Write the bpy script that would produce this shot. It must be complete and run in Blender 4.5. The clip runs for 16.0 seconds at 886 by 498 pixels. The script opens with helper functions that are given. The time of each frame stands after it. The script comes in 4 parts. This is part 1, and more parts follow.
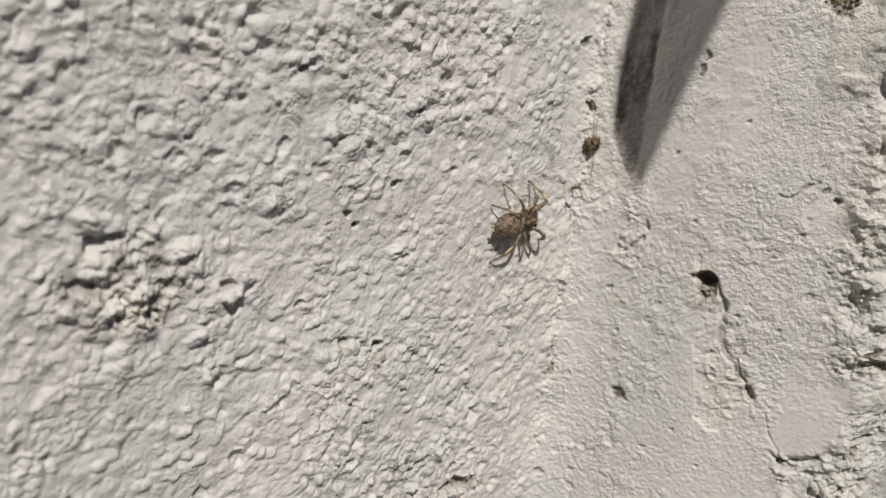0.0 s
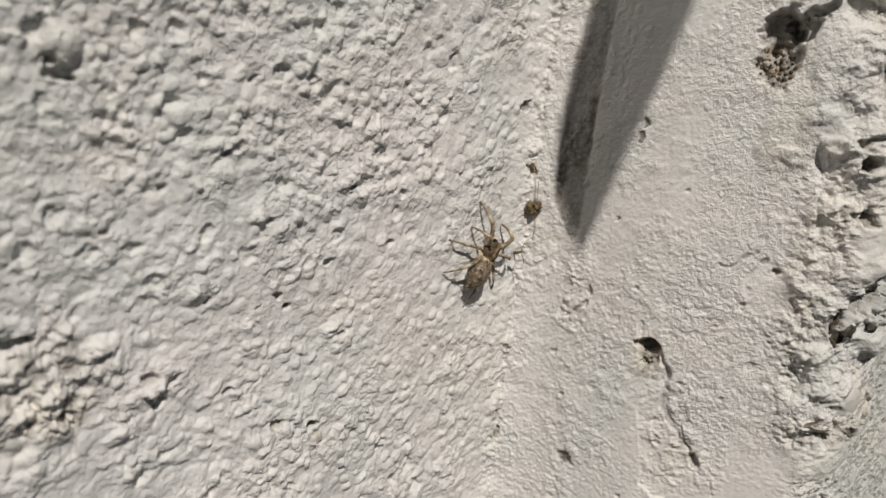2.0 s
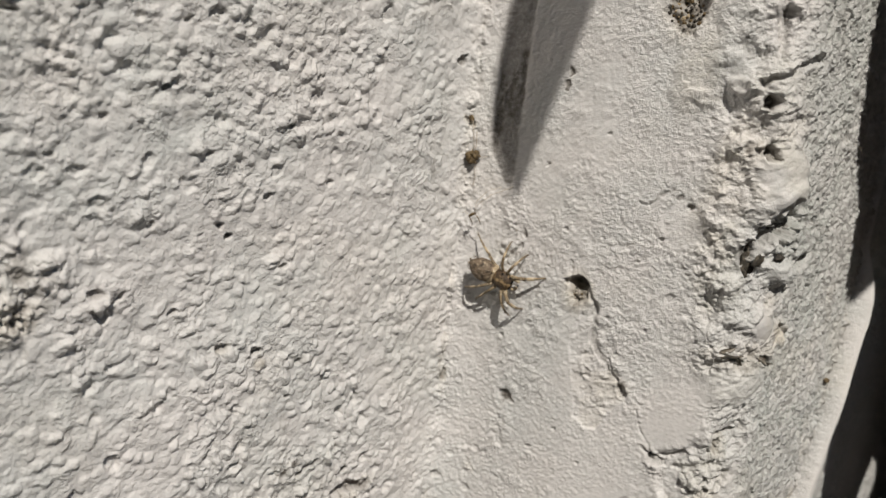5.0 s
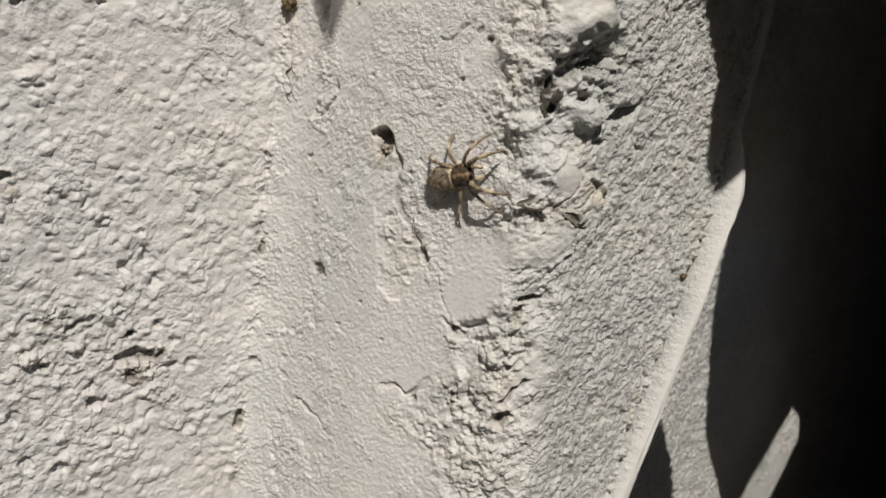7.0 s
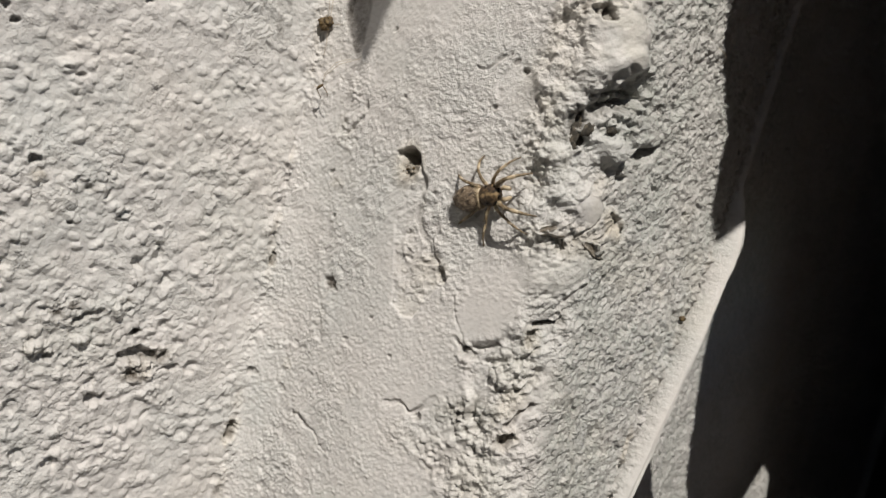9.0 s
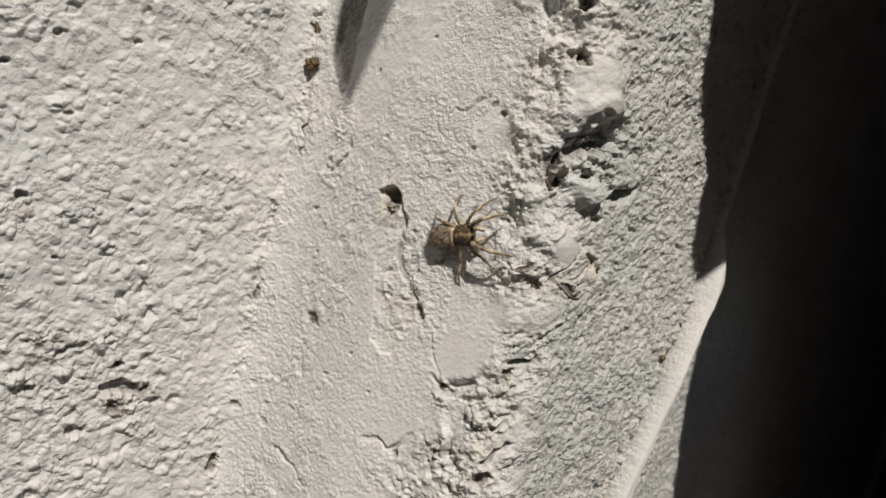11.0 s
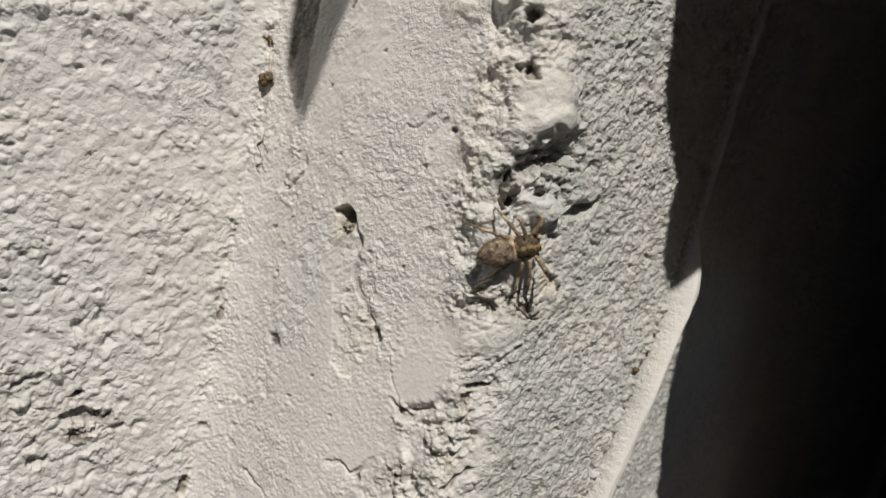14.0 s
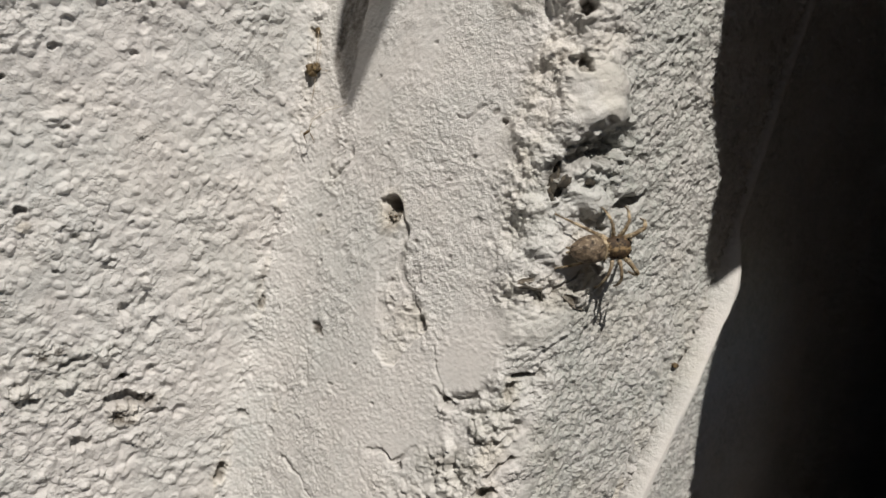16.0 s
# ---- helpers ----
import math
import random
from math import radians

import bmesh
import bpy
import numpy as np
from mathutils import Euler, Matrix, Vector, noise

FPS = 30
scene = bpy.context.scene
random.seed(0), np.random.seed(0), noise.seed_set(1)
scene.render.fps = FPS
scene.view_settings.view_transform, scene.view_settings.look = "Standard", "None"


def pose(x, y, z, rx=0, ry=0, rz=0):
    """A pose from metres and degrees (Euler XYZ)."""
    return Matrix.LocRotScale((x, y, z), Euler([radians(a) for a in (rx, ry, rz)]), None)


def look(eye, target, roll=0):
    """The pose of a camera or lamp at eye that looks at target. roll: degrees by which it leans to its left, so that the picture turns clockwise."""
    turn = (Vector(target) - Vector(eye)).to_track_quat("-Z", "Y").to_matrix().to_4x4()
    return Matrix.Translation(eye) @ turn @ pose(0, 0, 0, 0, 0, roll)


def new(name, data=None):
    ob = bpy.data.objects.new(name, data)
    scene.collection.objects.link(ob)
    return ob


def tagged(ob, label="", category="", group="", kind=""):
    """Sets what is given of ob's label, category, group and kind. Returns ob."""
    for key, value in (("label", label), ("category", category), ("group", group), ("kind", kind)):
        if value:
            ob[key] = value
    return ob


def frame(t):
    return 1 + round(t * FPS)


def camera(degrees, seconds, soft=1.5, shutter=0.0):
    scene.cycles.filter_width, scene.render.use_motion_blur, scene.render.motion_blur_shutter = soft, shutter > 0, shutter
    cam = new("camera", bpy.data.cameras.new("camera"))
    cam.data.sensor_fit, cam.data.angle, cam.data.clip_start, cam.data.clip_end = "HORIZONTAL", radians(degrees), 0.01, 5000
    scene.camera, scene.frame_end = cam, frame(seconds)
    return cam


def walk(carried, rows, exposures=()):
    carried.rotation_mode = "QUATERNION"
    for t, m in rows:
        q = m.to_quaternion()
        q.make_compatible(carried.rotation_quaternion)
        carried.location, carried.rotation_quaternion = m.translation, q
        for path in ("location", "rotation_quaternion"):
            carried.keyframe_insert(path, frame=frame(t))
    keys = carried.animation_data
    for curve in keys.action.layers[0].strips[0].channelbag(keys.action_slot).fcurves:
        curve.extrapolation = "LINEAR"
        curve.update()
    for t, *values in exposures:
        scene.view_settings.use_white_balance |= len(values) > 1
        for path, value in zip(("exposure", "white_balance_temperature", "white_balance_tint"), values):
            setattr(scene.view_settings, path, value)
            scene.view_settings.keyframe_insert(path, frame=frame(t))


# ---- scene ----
cam = camera(58, 16.0, soft=1.35)
cam.data.dof.use_dof, cam.data.dof.focus_distance, cam.data.dof.aperture_fstop = True, 0.077, 40.0
CM = 0.01

# ---- the walk: seconds, eye, target (centimetres), roll ----
PATH = [
    (0, (1.1, -8.161, 1.996), (0.226, -6.429, 1.511), 5.7),
    (0.5, (0.978, -8.418, 1.945), (0.074, -6.702, 1.458), 5.7),
    (1, (1.061, -8.399, 2.146), (0.175, -6.671, 1.667), 5.6),
    (1.5, (1.201, -7.999, 2.294), (0.373, -6.239, 1.829), 5.3),
    (2, (1.148, -7.795, 2.56), (0.346, -6.02, 2.106), 5.6),
    (2.5, (1.263, -7.801, 2.866), (0.455, -6.03, 2.409), 5.0),
    (3, (1.252, -7.983, 2.61), (0.462, -6.206, 2.145), 5.2),
    (3.5, (1.337, -7.978, 2.56), (0.539, -6.206, 2.087), 4.9),
    (3.7, (1.407, -7.98, 2.42), (0.603, -6.213, 1.939), 4.9),
    (5.8, (2.329, -8.106, 1.627), (1.508, -6.331, 1.213), 5.4),
    (6, (2.399, -8.011, 1.377), (1.583, -6.235, 0.951), 5.8),
    (6.5, (3.52, -7.436, 1.064), (2.666, -5.676, 0.65), 6.6),
    (7, (4.248, -6.478, 0.557), (3.322, -4.752, 0.155), 7.1),
    (7.5, (4.192, -6.333, 0.498), (3.297, -4.57, 0.196), 9.4),
    (8, (4.129, -6.302, 0.43), (3.26, -4.521, 0.165), 10.1),
    (8.5, (4.0, -6.488, 0.09), (3.134, -4.704, -0.168), 11.2),
    (9, (3.859, -6.938, 0.158), (3.002, -5.148, -0.091), 12.2),
    (9.2, (3.838, -6.936, 0.271), (2.981, -5.145, 0.032), 12.4),
    (11.3, (4.299, -6.895, 0.349), (3.393, -5.122, 0.164), 12.7),
    (11.5, (4.529, -6.905, 0.506), (3.583, -5.158, 0.277), 11.3),
    (12, (4.382, -7.087, 0.484), (3.424, -5.344, 0.27), 10.6),
    (12.5, (4.295, -6.962, 0.461), (3.336, -5.221, 0.238), 10.6),
    (13, (4.264, -6.836, 0.47), (3.318, -5.086, 0.262), 11.0),
    (13.5, (4.371, -6.482, 1.049), (3.454, -4.722, 0.805), 10.9),
    (14, (4.48, -6.414, 0.829), (3.555, -4.659, 0.578), 11.0),
    (14.5, (4.257, -6.743, 0.537), (3.317, -4.995, 0.287), 11.2),
    (15, (4.175, -6.843, 0.546), (3.232, -5.096, 0.304), 11.4),
    (15.5, (4.314, -6.968, 0.573), (3.371, -5.22, 0.336), 11.8),
    (16, (4.23, -6.632, 0.626), (3.283, -4.887, 0.383), 12.0),
]


def cm(p):
    return tuple(c * CM for c in p)


walk(cam, [(t, look(cm(eye), cm(target), roll)) for t, eye, target, roll in PATH], [(0, -0.20), (3.7, -0.20), (6, -0.18), (7, -0.16), (16, -0.14)])

# ---- daylight ----
SUN = Vector((0.94, -1.35, 1.8)).normalized()      # towards the sun
world = bpy.data.worlds.new("sky")
scene.world = world
world.use_nodes = True
wn = world.node_tree
sky = wn.nodes.new("ShaderNodeTexSky")
sky.sky_type, sky.sun_disc = "NISHITA", False
sky.sun_elevation, sky.sun_rotation = math.asin(SUN.z), math.atan2(SUN.x, SUN.y)
wn.nodes["Background"].inputs["Strength"].default_value = 0.063
wn.links.new(sky.outputs[0], wn.nodes["Background"].inputs["Color"])
sun = new("sun", bpy.data.lights.new("sun", "SUN"))
sun.data.energy, sun.data.angle, sun.data.color = 4.3, radians(0.53), (1.0, 0.945, 0.87)
sun.matrix_world = look(SUN * 3, (0, 0, 0))

# ---- materials ----


def material(name, base, rough=0.8, metal=0.0):
    m = bpy.data.materials.new(name)
    m.use_nodes = True
    b = m.node_tree.nodes["Principled BSDF"]
    b.inputs["Base Color"].default_value = (*base, 1)
    b.inputs["Roughness"].default_value, b.inputs["Metallic"].default_value = rough, metal
    return m


class Nodes:
    """A short hand for building a node material."""

    def __init__(self, m):
        self.t, self.b = m.node_tree, m.node_tree.nodes["Principled BSDF"]
        self.p = self.add("ShaderNodeTexCoord").outputs["Object"]

    def add(self, kind):
        return self.t.nodes.new(kind)

    def put(self, socket, value):
        if isinstance(value, bpy.types.NodeSocket):
            self.t.links.new(value, socket)
        elif socket.type == "RGBA":
            socket.default_value = (*value, 1)
        else:
            socket.default_value = value

    def noise(self, per_cm, detail=4, rough=0.6, stretch=None):
        n, p = self.add("ShaderNodeTexNoise"), self.p
        if stretch:
            mp = self.add("ShaderNodeMapping")
            self.put(mp.inputs["Vector"], p)
            mp.inputs["Scale"].default_value = stretch
            p = mp.outputs[0]
        self.put(n.inputs["Vector"], p)
        n.inputs["Scale"].default_value = per_cm / CM
        n.inputs["Detail"].default_value, n.inputs["Roughness"].default_value = detail, rough
        return n.outputs["Fac"]

    def cells(self, per_cm, out="Distance"):
        n = self.add("ShaderNodeTexVoronoi")
        self.put(n.inputs["Vector"], self.p)
        n.inputs["Scale"].default_value = per_cm / CM
        return n.outputs[out]

    def ramp(self, fac, a, b, low=0.0, high=1.0):
        n = self.add("ShaderNodeMapRange")
        self.put(n.inputs["Value"], fac)
        for k, v in zip(("From Min", "From Max", "To Min", "To Max"), (a, b, low, high)):
            n.inputs[k].default_value = v
        return n.outputs[0]

    def mix(self, fac, a, b, kind="MIX"):
        n = self.add("ShaderNodeMix")
        n.data_type, n.blend_type = "RGBA", kind
        self.put(n.inputs[0], fac), self.put(n.inputs[6], a), self.put(n.inputs[7], b)
        return n.outputs[2]

    def maths(self, kind, a, b):
        n = self.add("ShaderNodeMath")
        n.operation = kind
        self.put(n.inputs[0], a), self.put(n.inputs[1], b)
        return n.outputs[0]

    def layer(self, name):
        n = self.add("ShaderNodeAttribute")
        n.attribute_name = name
        s = self.add("ShaderNodeSeparateColor")
        self.put(s.inputs[0], n.outputs["Color"])
        return (*s.outputs[:3], n.outputs["Alpha"])

    def bump(self, height, distance_mm, strength=1.0):
        n = self.add("ShaderNodeBump")
        n.inputs["Strength"].default_value, n.inputs["Distance"].default_value = strength, distance_mm * 0.001
        self.put(n.inputs["Height"], height)
        self.put(self.b.inputs["Normal"], n.outputs[0])

    def colour(self, c):
        self.put(self.b.inputs["Base Color"], c)


def limewash():
    """Old white limewash: cream where it is bare, dark brown in pits, cracks and dirty patches, chalky grain."""
    m = material("limewash", (0.66, 0.64, 0.61), 0.62)
    n = Nodes(m)
    m.node_tree.nodes["Principled BSDF"].inputs["Specular IOR Level"].default_value = 0.35
    c = n.mix(n.ramp(n.noise(1.1, 5, 0.6), 0.42, 0.68), (0.665, 0.640, 0.618), (0.605, 0.608, 0.590))
    c = n.mix(n.ramp(n.noise(4.5, 5, 0.65), 0.45, 0.75, 0, 0.5), c, (0.705, 0.673, 0.645))
    c = n.mix(n.ramp(n.noise(24, 3, 0.6), 0.3, 0.75, 0.0, 0.35), c, (0.55, 0.535, 0.51))
    bare, dirt_dark, green, rough = n.layer("stain")
    grain = n.noise(14, 5, 0.7)
    c = n.mix(n.maths("MULTIPLY", bare, n.ramp(grain, 0.25, 0.7, 0.4, 1)), c, (0.66, 0.60, 0.485))
    c = n.mix(n.maths("MULTIPLY", green, n.ramp(grain, 0.3, 0.65)), c, (0.44, 0.465, 0.43))
    c = n.mix(n.maths("MULTIPLY", dirt_dark, n.ramp(grain, 0.3, 0.6, 0.5, 1)), c, (0.085, 0.068, 0.05))
    n.colour(c)
    h = n.maths("ADD", n.noise(20, 4, 0.58), n.maths("MULTIPLY", n.noise(55, 2, 0.6), 0.45))
    n.bump(n.maths("MULTIPLY", h, rough), 0.36, 1.0)
    return m


def dark_timber():
    m = material("dark_timber", (0.04, 0.03, 0.025), 0.7)
    n = Nodes(m)
    g = n.noise(1.5, 5, 0.65, (1, 1, 0.08))
    n.colour(n.mix(n.ramp(g, 0.3, 0.7), (0.040, 0.032, 0.026), (0.095, 0.068, 0.052)))
    n.bump(g, 0.5, 0.6)
    return m


def soil():
    m = material("soil", (0.12, 0.10, 0.08), 0.95)
    n = Nodes(m)
    n.colour(n.mix(n.ramp(n.noise(0.3, 6, 0.7), 0.3, 0.7), (0.07, 0.058, 0.045), (0.2, 0.17, 0.13)))
    n.bump(n.noise(1.2, 5, 0.7), 6)
    return m


def leaf_green():
    m = material("leaf_green", (0.06, 0.09, 0.03), 0.5)
    n = Nodes(m)
    n.colour(n.mix(n.ramp(n.noise(2, 4), 0.3, 0.7), (0.045, 0.075, 0.02), (0.09, 0.11, 0.04)))
    return m


def spider_skin(name, dark, mid, pale, per_cm, low, high, stretch=None):
    m = material(name, mid, 0.62)
    n = Nodes(m)
    f = n.noise(per_cm, 4, 0.62, stretch)
    c = n.mix(n.ramp(f, low, high), dark, mid)
    c = n.mix(n.ramp(n.noise(per_cm * 1.4, 3, 0.6), 0.52, 0.66), c, pale)
    n.colour(c)
    n.bump(n.noise(220, 3, 0.7), 0.05, 0.8)
    return m


def carapace_skin():
    """Dark brown with an uneven golden stripe along the middle and a pale rim."""
    m = spider_skin("brown_carapace", (0.018, 0.011, 0.006), (0.075, 0.043, 0.019), (0.20, 0.13, 0.06), 22, 0.35, 0.65)
    n = Nodes(m)
    sep = n.add("ShaderNodeSeparateXYZ")
    n.put(sep.inputs[0], n.p)
    across = n.maths("ABSOLUTE", sep.outputs["Y"], 0.0)
    wob = n.ramp(n.noise(18, 3), 0.3, 0.7, -0.0002, 0.0003)
    stripe = n.ramp(n.maths("ADD", across, wob), 0.00008, 0.00026, 0.85, 0.0)
    rim = n.ramp(n.maths("ADD", sep.outputs["Z"], wob), 0.00080, 0.00105, 0.85, 0.0)
    was = n.b.inputs["Base Color"].links[0].from_socket
    c = n.mix(stripe, was, (0.36, 0.25, 0.125))
    n.colour(n.mix(rim, c, (0.52, 0.43, 0.28)))
    return m


WALL = limewash()
DULL = spider_skin("dull_stone", (0.05, 0.045, 0.04), (0.10, 0.09, 0.075), (0.14, 0.125, 0.1), 0.4, 0.3, 0.7)
TIMBER, SOIL, LEAF = dark_timber(), soil(), leaf_green()
ABDOMEN = spider_skin("mottled_abdomen", (0.035, 0.022, 0.014), (0.185, 0.135, 0.088), (0.36, 0.285, 0.195), 19, 0.36, 0.56)
CARAPACE = carapace_skin()
LEG = spider_skin("straw_leg", (0.11, 0.08, 0.05), (0.27, 0.21, 0.13), (0.48, 0.40, 0.27), 24, 0.34, 0.55)
PALE = spider_skin("pale_hair", (0.34, 0.25, 0.15), (0.52, 0.42, 0.28), (0.62, 0.54, 0.4), 20, 0.3, 0.6)
BAND = spider_skin("leg_band", (0.09, 0.06, 0.03), (0.22, 0.155, 0.085), (0.34, 0.255, 0.15), 30, 0.34, 0.6)
EYE = material("eye", (0.006, 0.005, 0.004), 0.08)
DEBRIS = spider_skin("dry_debris", (0.05, 0.032, 0.014), (0.17, 0.115, 0.05), (0.3, 0.22, 0.1), 22, 0.35, 0.6)
DARKBIT = spider_skin("dark_debris", (0.02, 0.017, 0.012), (0.06, 0.05, 0.036), (0.13, 0.11, 0.08), 18, 0.35, 0.6)
CHIP = spider_skin("pale_chip", (0.30, 0.25, 0.19), (0.50, 0.45, 0.38), (0.60, 0.56, 0.50), 20, 0.3, 0.6)
THREAD = material("silk_thread", (0.40, 0.33, 0.24), 0.4)

# ---- number fields for the plaster's relief ----
rng = np.random.default_rng(7)
TAB = rng.random((6, 256, 256))


def value(x, y, k):
    xi, yi = np.floor(x).astype(int), np.floor(y).astype(int)
    fx, fy = x - xi, y - yi
    fx, fy = fx * fx * fx * (fx * (fx * 6 - 15) + 10), fy * fy * fy * (fy * (fy * 6 - 15) + 10)
    t = TAB[k]
    a, b = t[xi & 255, yi & 255], t[(xi + 1) & 255, yi & 255]
    c, d = t[xi & 255, (yi + 1) & 255], t[(xi + 1) & 255, (yi + 1) & 255]
    return (a + (b - a) * fx) * (1 - fy) + (c + (d - c) * fx) * fy


def fbm(x, y, wave, octaves=4, k=0, gain=0.5):
    """Noise from -1 to 1 whose longest wave is so many centimetres."""
    out, amp, tot, f = 0 * x, 1.0, 0.0, 1.0 / wave
    for i in range(octaves):
        out += amp * (2 * value(x * f + 17.3 * i, y * f - 9.1 * i, (k + i) % 6) - 1)
        tot, amp, f = tot + amp, amp * gain, f * 2.03
    return out / tot


def lumps(x, y, cell, k=0, fill=0.75, steep=0.7):
    """Rounded blobs, one to a cell, of uneven size and height: 0 to 1."""
    gx, gy = x / cell, y / cell
    xi, yi = np.floor(gx).astype(int), np.floor(gy).astype(int)
    out = 0 * x
    for i in (-1, 0, 1):
        for j in (-1, 0, 1):
            a, b = (xi + i) & 255, (yi + j) & 255
            px, py = xi + i + TAB[k, a, b], yi + j + TAB[(k + 1) % 6, a, b]
            r = 0.35 + fill * TAB[(k + 2) % 6, a, b]
            d = ((gx - px) ** 2 + (gy - py) ** 2) / (r * r)
            out = np.maximum(out, np.clip(1 - d, 0, 1) ** steep * (0.35 + 0.65 * TAB[(k + 3) % 6, a, b]))
    return out


def step(a, b, x):
    t = np.clip((x - a) / (b - a), 0, 1)
    return t * t * (3 - 2 * t)


def spot(x, y, cx, cy, rx, ry, turn=0.0, edge=0.35):
    """1 inside a leaning oval, 0 outside it."""
    c, s = math.cos(radians(turn)), math.sin(radians(turn))
    dx, dy = x - cx, y - cy
    d = np.sqrt(((dx * c + dy * s) / rx) ** 2 + ((dy * c - dx * s) / ry) ** 2)
    return 1 - step(1 - edge, 1 + edge, d)


def along(x, y, points):
    """The distance from a broken line."""
    out = np.full(x.shape, 1e9)
    for (ax, ay), (bx, by) in zip(points, points[1:]):
        dx, dy = bx - ax, by - ay
        q = np.clip(((x - ax) * dx + (y - ay) * dy) / (dx * dx + dy * dy), 0, 1)
        out = np.minimum(out, np.hypot(x - ax - q * dx, y - ay - q * dy))
    return out


# ---- the wall: its plan (centimetres), an inner corner, a narrow pier and its reveal ----
PLAN = [(-24.25, -60.0), (-1.78, -0.25), (-1.70, 0.0), (-1.55, 0.2), (-1.2, 0.24), (-0.7, 0.14), (0, 0), (1.0, 0.0), (1.55, -0.04),
        (1.85, 0.2), (2.05, 0.7), (2.36, 1.6), (2.6, 2.4), (2.70, 3.2), (3.2, 4.9), (5.6, 13.0)]


def plan_line():
    p = np.array(PLAN)
    run = np.r_[0, np.cumsum(np.hypot(*np.diff(p, axis=0).T))]
    q = np.linspace(0, run[-1], 12001)
    x, y = np.interp(q, run, p[:, 0]), np.interp(q, run, p[:, 1])
    reach = 100
    k = np.exp(-0.5 * (np.arange(-reach, reach + 1) * (q[1] - q[0]) / 0.09) ** 2)
    k /= k.sum()
    xs, ys = (np.convolve(np.pad(v, reach, "reflect", reflect_type="odd"), k, "valid") for v in (x, y))
    tx, ty = np.gradient(xs), np.gradient(ys)
    n = np.hypot(tx, ty)
    return q - run[PLAN.index((0, 0))], xs, ys, ty / n, -tx / n


QU, QX, QY, QNX, QNY = plan_line()


def at_wall(u, z, out=0.0):
    """A place on the wall, u along its plan from the pit, out from its face (centimetres in, metres out)."""
    x, y, nx, ny = (float(np.interp(u, QU, v)) for v in (QX, QY, QNX, QNY))
    return Vector((x + nx * out, y + ny * out, z)) * CM, Vector((nx, ny, 0)).normalized()


def ledges(x, y, wave, turn, k, lean=1.8, sharp=0.05):
    """Torn layers: flat scales that end in a crisp step, drawn out along a slant. -1 to 1."""
    c, s = math.cos(radians(turn)), math.sin(radians(turn))
    a, b = (x * c + y * s) / lean, y * c - x * s
    n = fbm(a, b, wave, 4, k, 0.55)
    return step(-sharp, sharp, n) + step(-sharp, sharp, n - 0.28) - step(-sharp, sharp, -n - 0.28) - 0.5


